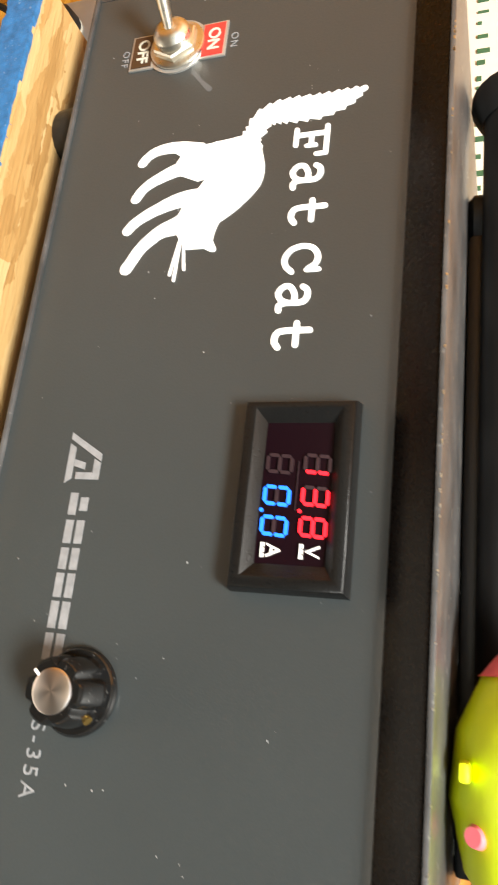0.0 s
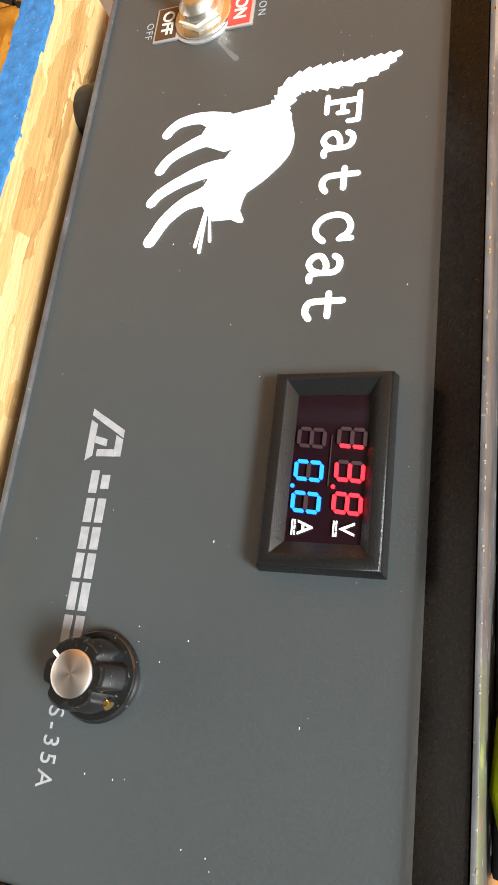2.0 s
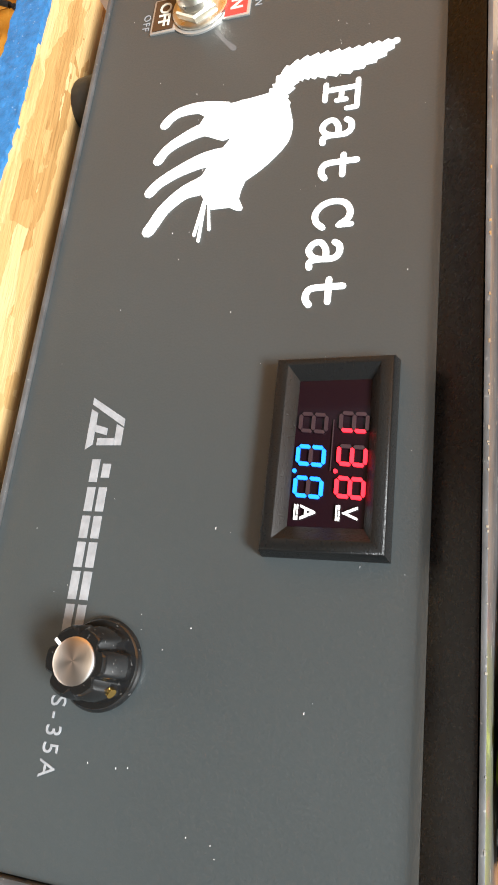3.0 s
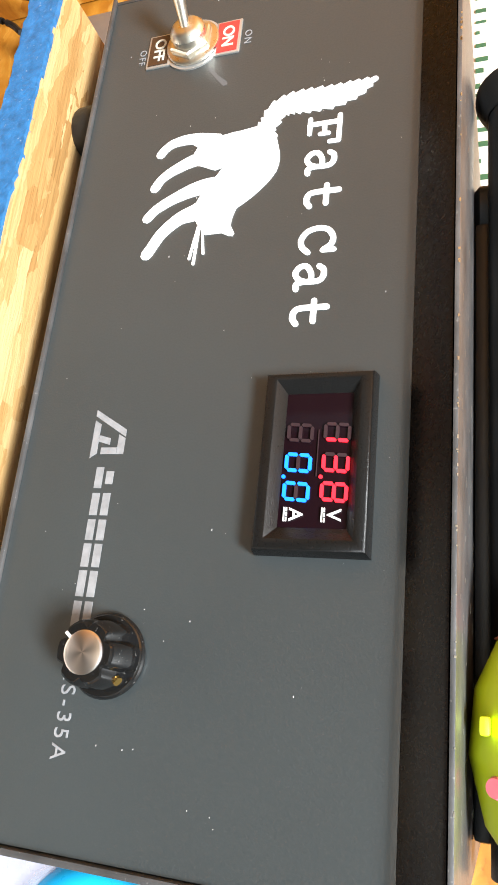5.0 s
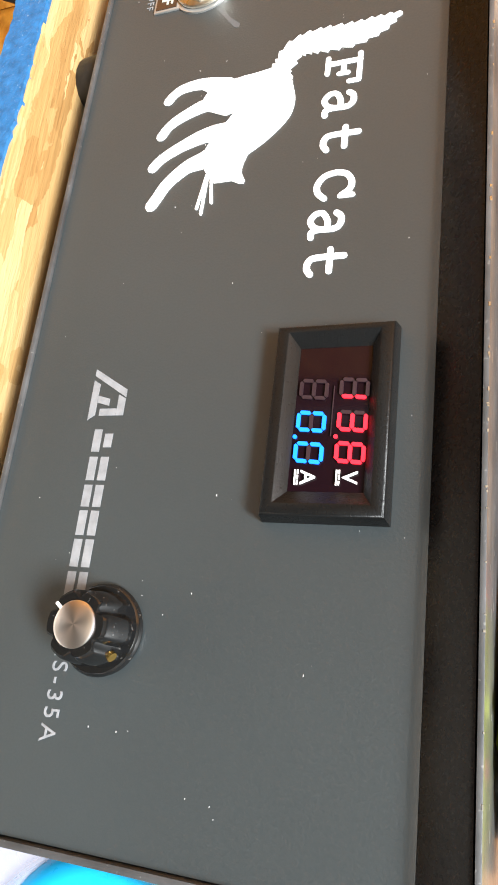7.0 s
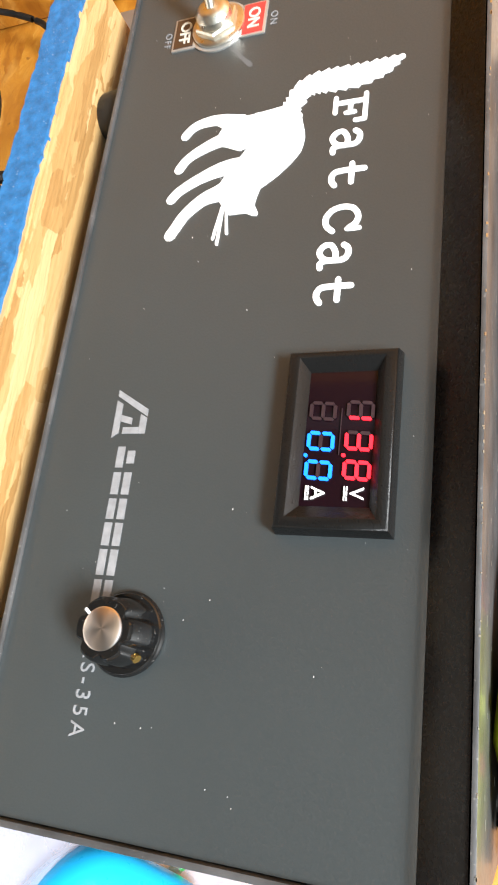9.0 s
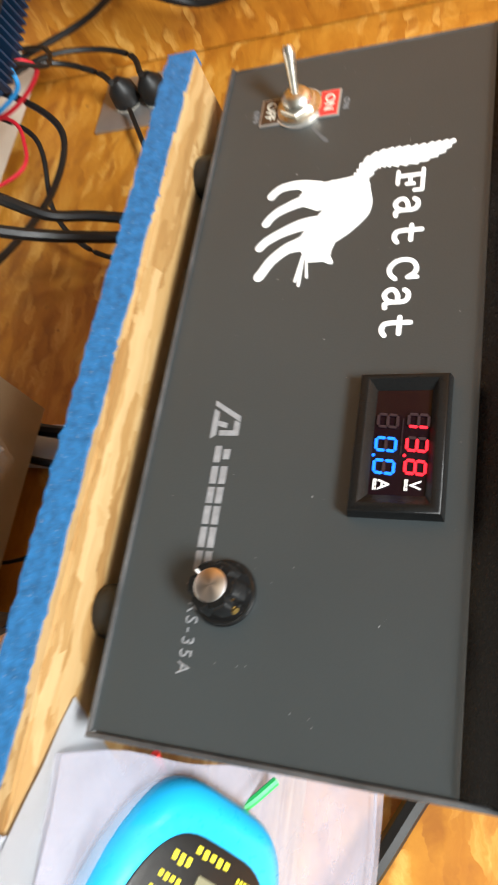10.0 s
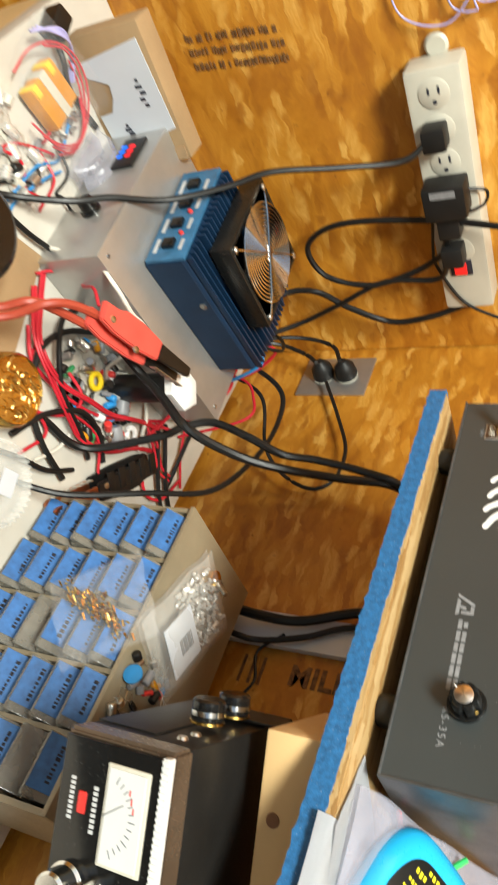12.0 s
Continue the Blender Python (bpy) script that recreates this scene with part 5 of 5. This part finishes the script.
# clear bag of gold pins hung over the drawers
hb = Matrix.Translation((0.020, 0.082, -0.372)) @ pose(0, 0, 0, 82, 0, 0) @ pose(0, 0, 0, 0, 0, 38)
gold_bag = thing("pin_bag", pillow(-0.046, 0.046, -0.044, 0.044, -0.002, 0.012, hb, 9, 0.8), FILM_THIN, "clear bag of small gold pins hanging over the drawers", "bag")
for k in range(120):
    u = rng.gauss(0, 0.018)
    v = rng.gauss(-0.004, 0.006) + 0.5 * u
    m = hb @ pose(max(-0.04, min(0.04, u)), max(-0.036, min(0.036, v)), 0.005 + rng.uniform(-0.002, 0.003), rng.uniform(0, 180), rng.uniform(0, 180), 0)
    part("pin", box(-0.0032, 0.0032, -0.0010, 0.0010, -0.0008, 0.0008, 0, m), BRASS, gold_bag)

# ---- radio hanging under the timber block ----
rm = turned(0.160, -0.066, -0.160, YAW + 1)
TRIM = plain("bright_trim", (0.74, 0.74, 0.73), 0.42, 0.25, vary=0.1)
radio = empty_thing("radio_meter", (0.19, 0.0, -0.25), "black metal radio with a lit white meter, hung under the shelf", "radio")
RW, RD, RH = 0.185, 0.150, 0.070
part("case", box(0.0, RW, 0.022, RD, -RH, 0, 0.0015, rm), plain("black_crackle", (0.010, 0.0095, 0.009), 0.38, vary=0.25, dust=0.05, spec=0.35), radio)
part("front_frame", plate([(-0.001, -RH), (RW + 0.001, -RH), (RW + 0.001, 0.001), (-0.001, 0.001)], 0.004, 0.0218, None, rm, 0.002), plain("bronze_trim", (0.16, 0.11, 0.075), 0.25, 0.6), radio, "bronze plastic front frame")
face = part("face", box(0.002, RW - 0.002, 0.0, 0.0045, -RH + 0.003, -0.004, 0.0008, rm), BLACK_GLOSS, radio, "glossy black front with a meter and knobs")
part("bright_trim", box(0.001, RW - 0.001, -0.001, 0.0042, -0.0034, 0.0010, 0.0006, rm), TRIM, radio, "serrated chrome strip")
for k in range(60):
    part("rib", box(0.002 + 0.003 * k, 0.0034 + 0.003 * k, -0.0018, -0.0008, -0.0032, 0.0014, 0, rm), TRIM, radio)
mw = part("meter_window", box(0.0100, 0.0600, -0.0016, 0.0002, -0.0360, -0.0090, 0.001, rm), CREAM, face, "white meter window")
part("meter_dial", box(0.0120, 0.0580, -0.0022, -0.0014, -0.0340, -0.0110, 0, rm), DIAL, mw)
ticks = bmesh.new()
for k in range(13):
    a = radians(155 - 10.8 * k)
    c = (0.0350 + 0.019 * math.cos(a), -0.036 + 0.019 * math.sin(a))
    box(-0.0003, 0.0003, -0.0024, -0.0020, -0.0016, 0.0016 + (0.001 if k % 3 == 0 else 0), 0, rm @ pose(c[0], 0, c[1], 0, 90 - math.degrees(a), 0), ticks)
part("scale_ticks", ticks, GREY_PRINT, mw)
red = bmesh.new()
for k in range(3):
    box(0.020 + 0.004 * k, 0.023 + 0.004 * k, -0.0024, -0.0020, -0.0200 + 0.0016 * k, -0.0192 + 0.0016 * k, 0, rm, red)
part("red_scale", red, RED_PRINT, mw)
part("needle", rod(rm @ Vector((0.036, -0.0026, -0.035)), rm @ Vector((0.028, -0.0026, -0.0225)), 0.00025, None, 6), GREY_PRINT, mw)
for x0, x1, z0, z1, n in ((0.024, 0.048, -0.0436, -0.0410, 9), (0.022, 0.044, -0.0592, -0.0566, 9)):
    for k in range(n):
        w = (x1 - x0) / n
        part("print_bar", box(x0 + w * k, x0 + w * (k + 0.66), -0.0006, 0.0002, z0, z1, 0, rm), LIGHT_PRINT, face, "pale printed bar")
part("emblem", box(0.028, 0.039, -0.0010, 0.0002, -0.0530, -0.0480, 0.001, rm), RED_PRINT, face, "small red emblem")
for x, z, r in ((0.074, -0.0520, 0.0115), (0.070, -0.035, 0.0048), (0.076, -0.022, 0.0052), (0.102, -0.028, 0.0050), (0.116, -0.056, 0.0115)):
    p = rm @ Vector((x, 0, z))
    part("knob", lathe([(r, 0), (r * 1.02, 0.003), (r * 0.9, 0.0045), (r * 0.86, 0.014), (r * 0.74, 0.0155)], p, rm @ Vector((x, -1, z)), 26), CHROME, face, "silver knob")
# bracket on the left side, bent up against the shelf, with two thumb screws
bk = bmesh.new()
box(-0.003, -0.0012, 0.104, 0.128, -0.034, 0.160 + SZ - THICK, 0.0004, rm, bk)
part("bracket", bk, BLACK_MATT, radio, "black steel mounting bracket")
part("bracket_side", box(-0.0011, 0.0, 0.030, 0.140, -0.070, -0.030, 0.0003, rm), BLACK_MATT, radio)
for y in (0.068, 0.100):
    p, q = rm @ Vector((-0.004, y, -0.020)), rm @ Vector((-1, y, -0.020))
    part("washer", lathe([(0.0105, 0), (0.0105, 0.0014)], p, q, 24), BRASS, radio)
    p2 = rm @ Vector((-0.0055, y, -0.020))
    kb = lathe([(0.0095, 0), (0.0100, 0.002), (0.0100, 0.011), (0.0085, 0.0125)], p2, q, 30)
    part("thumb_screw", kb, BLACK_GLOSS, radio, "black thumb screw")
    part("thumb_insert", lathe([(0.0106, 0.003), (0.0106, 0.006)], p2, q, 12), CHROME, radio)
for y in (0.036, 0.050):
    p = rm @ Vector((0, y, -0.030))
    part("case_screw", lathe([(0.0034, 0), (0.0026, 0.0016)], rm @ Vector((-0.0002, y, -0.016)), rm @ Vector((-1, y, -0.016)), 14), STEEL, radio)

# ---- tester, paper and bag beside the power supply ----
def sheet(corners, nx, ny, wave, seed, thick=0.0003):
    own = bmesh.new()
    g = []
    a, b, c, d = [Vector(v) for v in corners]
    for i in range(nx + 1):
        col = []
        for j in range(ny + 1):
            u, v = i / nx, j / ny
            p = (a * (1 - u) + b * u) * (1 - v) + (d * (1 - u) + c * u) * v
            p.z += wave * noise.noise((u * 3 + seed, v * 3, seed))
            col.append(own.verts.new(p))
        g.append(col)
    for i in range(nx):
        for j in range(ny):
            own.faces.new((g[i][j], g[i + 1][j], g[i + 1][j + 1], g[i][j + 1]))
    bmesh.ops.solidify(own, geom=own.faces[:], thickness=thick)
    return own


pa = sheet([(0.1135, 0.004, SZ + 0.0012), (0.158, -0.0170, SZ + 0.0022), (0.40, 0.080, SZ + 0.006), (0.205, 0.165, SZ + 0.006)], 14, 10, 0.0008, 2.0)
thing("paper_sheet", pa, WHITE_PAPER, "white paper lying crooked on the shelf under a bag", "paper")
slip = bmesh.new()
rows = []
for i in range(15):
    x = 0.1535 + 0.25 * i / 14
    rows.append([slip.verts.new((x + 0.0006 * noise.noise((x * 30, z * 90, 2)), y, z + 0.0008 * noise.noise((x * 25, y * 60, 4)))) for y, z in ((0.022, SZ + 0.0030), (0.004, SZ + 0.0026), (-0.0120, SZ + 0.0022), (-0.0163, SZ + 0.0008), (-0.0186, SZ - 0.0020), (-0.0203, -0.0957))])
for a, b in zip(rows, rows[1:]):
    for k in range(5):
        slip.faces.new((a[k], a[k + 1], b[k + 1], b[k]))
bmesh.ops.solidify(slip, geom=slip.faces[:], thickness=0.0003)
thing("paper_slip", slip, WHITE_PAPER, "second white paper folded down over the painted shelf edge", "paper")

zb = Matrix.Translation((0.190, 0.075, -0.054)) @ pose(0, 0, 0, 22, 0, 0) @ pose(0, 0, 0, 0, 0, 2)
zip_bag = thing("clear_bag", pillow(-0.062, 0.085, -0.080, 0.106, -0.004, 0.011, zb, 6, 1.0, 24, 20), FILM, "clear plastic bag leaning beside the power supply", "bag")

part("seal", hose([zb @ Vector((-0.058 + 0.028 * k, 0.098 + 0.002 * (k % 2), 0.002)) for k in range(6)], 0.0008, 6, 6), FILM, zip_bag, "pressed seal of the bag")

# tester: rounded cyan shell, dark keypad with a small screen
tm = Matrix.Translation((0.1890, 0.044, -0.0605)) @ pose(0, 0, 0, 33, 0, 0) @ pose(0, 0, 0, 0, 0, -21)
def outline(hx, hy, round_head):
    pts = []
    for k in range(48):
        a = 2 * math.pi * k / 48
        ca, sa = math.cos(a), math.sin(a)
        e = 0.46
        x = hx * math.copysign(abs(ca) ** e, ca)
        y = hy * math.copysign(abs(sa) ** e, sa)
        if x < 0:
            y *= 1 - 0.22 * (x / hx) ** 2
        pts.append((x, y))
    return pts


def shell_of(levels):
    own = bmesh.new()
    rings = [[own.verts.new((x * s, y * s2, z)) for x, y in outline(0.0535, 0.0400, 1)] for s, s2, z in levels]
    for a, b in zip(rings, rings[1:]):
        for k in range(48):
            own.faces.new((a[k], a[(k + 1) % 48], b[(k + 1) % 48], b[k]))
    own.faces.new(rings[0][::-1])
    own.faces.new(rings[-1])
    return own


tester = thing("component_tester", at(shell_of([(0.90, 0.88, -0.011), (0.97, 0.96, -0.008), (1.0, 1.0, -0.001)]), tm), CYAN_CASE, "cyan hand-held component tester lying tilted on the paper", "tester")
part("upper_shell", at(shell_of([(1.0, 1.0, -0.0006), (0.995, 0.99, 0.004), (0.95, 0.93, 0.0085), (0.86, 0.82, 0.0112), (0.80, 0.74, 0.0118)]), tm), CYAN_CASE, tester)
pad = part("keypad", at(shell_of([(0.78, 0.78, 0.0104), (0.78, 0.78, 0.0121), (0.77, 0.77, 0.0124)]), tm @ pose(0.004, 0.0, 0)), BLACK_MATT, tester, "dark keypad panel with yellow print")
part("screen", box(-0.027, -0.004, -0.0065, 0.0185, 0.0118, 0.0131, 0.0006, tm), LCD, pad, "grey-green liquid crystal screen")
part("screen_rim", box(-0.025, -0.006, 0.0190, 0.0203, 0.0118, 0.0132, 0, tm), plain("pale_blue_print", (0.2, 0.5, 0.75), 0.4), pad)
for x0, x1, y0, y1, n in ((-0.0345, -0.0300, -0.0110, 0.0050, 5), (-0.0320, -0.0290, 0.0090, 0.0170, 5), (-0.0300, -0.0245, -0.0190, -0.0100, 3), (-0.0230, -0.0195, -0.0210, -0.0110, 4), (-0.0180, -0.0150, -0.0225, -0.0120, 5), (-0.0130, -0.0105, -0.0230, -0.0130, 5), (0.0000, 0.0025, 0.006, 0.0200, 7), (0.0045, 0.0070, 0.006, 0.0200, 7)):
    for k in range(n):
        w = (y1 - y0) / n
        part("print_bar", box(x0, x0 + (x1 - x0) * (0.5 + 0.12 * (k % 2)), y0 + w * k, y0 + w * (k + 0.62), 0.0122, 0.0127, 0, tm), YELLOW, pad, "small yellow printed bar")
for x, y in ((0.006, -0.0155), (0.028, 0.0105)):
    part("button", lathe([(0.0095, 0), (0.0090, 0.0016), (0.007, 0.0022)], tm @ Vector((x, y, 0.0118)), tm @ Vector((x, y, 1)), 26), CYAN_CASE, pad, "round cyan button")
clip = empty_thing("test_lead", (0.137, 0.053, -0.062), "test lead with a white cap and red and green wires", "test lead")
part("cap", lathe([(0.0054, 0), (0.0057, 0.001), (0.0057, 0.010), (0.0046, 0.0115)], (0.1400, 0.048, -0.070), (0.1385, 0.036, -0.050), 24), WHITE_VINYL, clip, "white round cap")
part("red_wire", hose([(0.128, 0.040, -0.072), (0.136, 0.050, -0.070), (0.143, 0.060, -0.064), (0.152, 0.062, -0.066), (0.165, 0.050, -0.066)], 0.0017), RED_PRINT, clip)
part("green_wire", hose([(0.132, 0.085, -0.040), (0.142, 0.078, -0.048), (0.152, 0.068, -0.058), (0.168, 0.055, -0.064)], 0.0018), GREEN_WIRE, clip)
cable([(0.060, 0.292, 0.046), (0.096, 0.292, 0.014), (0.120, 0.292, -0.003), (0.147, 0.292, -0.018), (0.183, 0.290, -0.037), (0.26, 0.285, -0.080)], 0.0070, BLACK_WIRE, "thick black cable against the wall beside the power supply")

# ---- clutter at the bench front ----
gp = empty_thing("tip_cleaner", (-0.125, -0.045, BZ), "round brass pot of curled brass wool for soldering tips", "tip cleaner")
part("pot", lathe([(0.028, 0), (0.034, 0.004), (0.037, 0.020), (0.036, 0.036), (0.033, 0.040), (0.0315, 0.038)], (-0.122, -0.050, BZ + 0.0003), (-0.122, -0.050, 1), 40), BRASS, gp)
wool = bmesh.new()
rng = random.Random(30)
for k in range(70):
    a, r = rng.uniform(0, 6.28), 0.027 * math.sqrt(rng.random())
    p = Vector((-0.122 + r * math.cos(a), -0.050 + r * math.sin(a), BZ + 0.034 + rng.uniform(0, 0.009)))
    hose([p + Vector((0.005 * math.cos(q + a), 0.005 * math.sin(q + a), rng.uniform(-0.002, 0.002))) for q in (0, 1.3, 2.6, 3.9)], 0.0006, 4, 3, wool)
tagged(part("brass_wool", wool, SWARF, gp, "curled brass wool"), kind="stuff")
jar = empty_thing("clear_jar", (-0.04, -0.005, BZ), "low clear round jar with a knurled rim", "jar")
part("wall", lathe([(0.038, 0), (0.040, 0.002), (0.040, 0.046), (0.036, 0.050), (0.012, 0.0505)], (-0.040, -0.010, BZ + 0.0003), (-0.040, -0.010, 1), 44), CLEAR_BOX, jar)
for k in range(40):
    a = 2 * math.pi * k / 40
    part("rib", box(-0.0012, 0.0012, -0.0012, 0.0012, 0.036, 0.047, 0, turned(-0.040 + 0.0405 * math.cos(a), -0.010 + 0.0405 * math.sin(a), BZ, math.degrees(a))), CLEAR_BOX, jar)
part("label", box(-0.012, 0.012, -0.009, 0.009, 0.0508, 0.0514, 0, turned(-0.045, -0.006, BZ, 20)), WHITE_PAPER, jar)
spk = empty_thing("black_reel", (-0.162, -0.196, BZ), "black plastic reel standing on brown card", "reel")
part("rim", lathe([(0.040, 0), (0.044, 0.003), (0.044, 0.018), (0.038, 0.022), (0.020, 0.018)], (-0.162, -0.196, BZ + 0.056), (-0.162, -0.196, 1), 44), BLACK_GLOSS, spk)
part("core", lathe([(0.030, 0), (0.030, 0.052)], (-0.162, -0.196, BZ + 0.0042), (-0.162, -0.196, 1), 30), BLACK_MATT, spk)
thing("card_sheet", box(0.0, 0.13, -0.14, 0.0, 0.0003, 0.004, 0.0005, turned(-0.272, -0.098, BZ, 24)), CARD, "flat brown cardboard lying on the bench", "cardboard")
cbx = empty_thing("cardboard_box", (-0.49, -0.16, BZ), "torn cardboard box with a white handwritten paper on its side", "box")
part("carton", box(0, 0.150, -0.105, -0.073, 0.0003, 0.099, 0.002, turned(-0.566, -0.240, BZ, 0) @ Matrix(((0, -1, 0, 0), (1, 0, 0, 0), (0, 0, 1, 0), (0, 0, 0, 1)))), CARD, cbx)
torn = [(-0.2140, 0.0110), (-0.1980, 0.0125), (-0.1865, 0.0360), (-0.1720, 0.0330), (-0.1570, 0.0240), (-0.1555, 0.0060), (-0.1090, 0.0090), (-0.1270, 0.0945), (-0.2240, 0.0910)]
note = part("paper", plate(torn, -0.0010, 0.0, None, Matrix(((0, -1, 0, -0.4608), (1, 0, 0, 0), (0, 0, 1, BZ), (0, 0, 0, 1)))), WHITE_PAPER, cbx, "torn white paper with dark unreadable writing")
for y, z, ln in ((-0.186, BZ + 0.070, 0.034), (-0.142, BZ + 0.034, 0.024)):
    for k in range(5):
        part("ink_stroke", box(-0.4598, -0.4592, y + k * ln / 5, y + k * ln / 5 + 0.0035, z - 0.003 * (k % 2), z + 0.003 + 0.002 * ((k * 7) % 3)), INK, note)
part("flap", box(-0.4605, -0.4590, -0.1050, -0.0905, BZ + 0.004, BZ + 0.096), CARD_DARK, cbx, "darker folded flap")
ob_bag = thing("coil_bag", pillow(-0.066, 0.066, -0.058, 0.058, 0.0005, 0.046, turned(-0.388, -0.204, BZ, 20), 13, 1.0), FILM_THIN, "clear bag holding an amber coil and red wires", "bag")
part("coil", box(-0.026, 0.026, -0.024, 0.024, 0.006, 0.024, 0.003, turned(-0.387, -0.213, BZ, 14)), AMBER_PART, ob_bag, "amber wound coil")
part("coil_band", box(-0.006, 0.006, -0.0245, 0.0245, 0.0055, 0.0250, 0.001, turned(-0.387, -0.213, BZ, 14)), CREAM, ob_bag, "pale tape band round the coil")
for sx in (-0.019, 0.016):
    part("coil_cheek", box(sx, sx + 0.008, -0.0245, -0.012, 0.0055, 0.0256, 0.001, turned(-0.387, -0.213, BZ, 14)), YELLOW_PART, ob_bag)
for k in range(4):
    r0 = 0.044 + 0.0028 * k
    part("red_lead", hose([(-0.390 + r0 * 1.10 * math.cos(q * 0.55 + 0.3 * k), -0.206 + r0 * math.sin(q * 0.55 + 0.3 * k), BZ + 0.018 + 0.007 * math.sin(q * 0.9 + k)) for q in range(6 + k)], 0.0012, 6), RED_WIRE, ob_bag)
for k in range(14):
    a = 0.9 * k
    part("silver_piece", box(-0.004, 0.004, -0.0022, 0.0022, -0.0015, 0.0015, 0.0004, pose(-0.398 + 0.022 * math.cos(a), -0.180 + 0.010 * math.sin(a * 1.7), BZ + 0.008 + 0.002 * (k % 3), 30 * k, 20 * k, 50 * k)), STEEL, ob_bag)
cord_bundle = thing("black_connector", box(-0.016, 0.016, -0.011, 0.011, 0.0, 0.022, 0.003, turned(-0.452, -0.258, BZ + 0.0003, 24)), BLACK_MATT, "black plastic connector beside the cardboard box", "connector")
part("cord", hose([(-0.440, -0.252, BZ + 0.012), (-0.432, -0.230, BZ + 0.016), (-0.428, -0.205, BZ + 0.010), (-0.436, -0.180, BZ + 0.006), (-0.446, -0.150, BZ + 0.005)], 0.0032), BLACK_WIRE, cord_bundle)
for k in range(3):
    cable([(-0.400 - 0.006 * k, -0.270, BZ + 0.020), (-0.430, -0.258 + 0.004 * k, BZ + 0.032), (-0.444, -0.236 + 0.003 * k, BZ + 0.022), (-0.436, -0.205, BZ + 0.006 + 0.003 * k)], 0.0014, LILAC, "thin lilac wire beside the coil bag", "wire", "lilac wires on the bench")
rng = random.Random(91)
for k in range(26):
    x, y, r = rng.uniform(-0.345, -0.285), rng.uniform(-0.250, -0.150), rng.uniform(0.0025, 0.0065)
    loose_part((x, y, BZ + r + 0.001), r, rng.uniform(0.008, 0.020), rng.choice((STEEL, SILVERY, SILVERY, CREAM, GREY_PART, BLACK_MATT, FILM_WHITE)), rng.uniform(0, 360), rng.choice((90, 90, 70)), "small electronic part scattered beside the coil bag", "parts beside the coil bag")
for k in range(7):
    x, y, a = rng.uniform(-0.36, -0.28), rng.uniform(-0.22, -0.13), rng.uniform(0, 6.28)
    cable([(x + 0.035 * (q - 2) * math.cos(a) + 0.012 * math.sin(q * 1.7 + k), y + 0.018 * (q - 2) * math.sin(a) + 0.010 * math.cos(q * 1.9 + k), BZ + 0.004 + 0.006 * (q % 2)) for q in range(5)], 0.0016, (RED_WIRE, BLACK_WIRE, BLUE_PART)[k % 3], ("thin red wire beside the coil bag", "thin black wire beside the coil bag", "thin blue wire beside the coil bag")[k % 3], "wire", "wires beside the coil bag")
cbag = thing("clear_pouch", pillow(-0.035, 0.035, -0.022, 0.022, 0.0005, 0.036, turned(-0.402, -0.128, BZ, 10), 15, 0.8), FILM, "small clear pouch with steel hardware", "bag")
for k in range(3):
    part("hardware", lathe([(0.004, 0), (0.004, 0.004)], (-0.412 + 0.008 * k, -0.128, BZ + 0.016), (-0.404 + 0.008 * k, -0.19, BZ + 0.03), 10), STEEL, cbag)
hexm = turned(-0.2640, 0.084, BZ + 0.0003, 100) @ Matrix.Diagonal((1.05, 0.80, 1, 1))
hexa = empty_thing("capped_bottle", (-0.264, 0.084, BZ), "black bottle with a white six-sided cap beside the chassis", "bottle")
part("bottle_body", at(lathe([(0.017, 0), (0.019, 0.003), (0.019, 0.080), (0.012, 0.089)], seg=24), hexm), BLACK_MATT, hexa)
part("cap", at(lathe([(0.029, 0.089), (0.030, 0.090), (0.030, 0.099), (0.0285, 0.100), (0.010, 0.1003)], seg=6), hexm), WHITE_VINYL, hexa, "white six-sided plastic cap")
rng = random.Random(77)
for k in range(85):
    a = rng.uniform(0, 6.283)
    q = math.sqrt(rng.random())
    x, y = -0.228 + 0.052 * q * math.cos(a), 0.062 + 0.075 * q * math.sin(a)
    r = rng.uniform(0.0022, 0.006)
    loose_part((x, y, BZ + r + rng.uniform(0, 0.006)), r, rng.uniform(0.006, 0.018), rng.choice(COLOURS), rng.uniform(0, 360), rng.choice((90, 90, 60, 20)), "loose electronic part in the heap on the bench", "heap of parts on the bench")
for p, material, lab in (((-0.236, 0.046, BZ + 0.010), YELLOW_PART, "bright yellow wound toroid in the heap"), ((-0.239, 0.139, BZ + 0.007), WHITE_VINYL, "white ring coil in the heap"), ((-0.262, 0.060, BZ + 0.008), STEEL, "bare wire ring coil in the heap")):
    core = thing("toroid", hose([Vector(p) + Vector((0.0085 * math.cos(q * math.pi / 10), 0.0085 * math.sin(q * math.pi / 10), 0)) for q in range(21)], 0.0027, 8, 1), material, lab, "coil", "coils in the heap")
    for k in range(14):
        a0, a1 = 2 * math.pi * k / 14, 2 * math.pi * (k + 0.7) / 14
        part("winding", hose([Vector(p) + Vector((0.0085 * math.cos(a), 0.0085 * math.sin(a), 0)) for a in (a0, (a0 + a1) / 2, a1)], 0.0034, 8, 2), material, core)
for x, y, yaw in ((-0.252, 0.098, 35), (-0.215, 0.118, 60)):
    m = turned(x, y, BZ + 0.010, yaw)
    loose = thing("electrolytic_capacitor", lathe([(0.0085, 0), (0.009, 0.001), (0.009, 0.026), (0.0080, 0.028)], m @ Vector((-0.014, 0, 0)), m @ Vector((1, 0, 0)), 22), GREY_PART, "grey can capacitor lying in the heap", "capacitor", "capacitors in the heap")
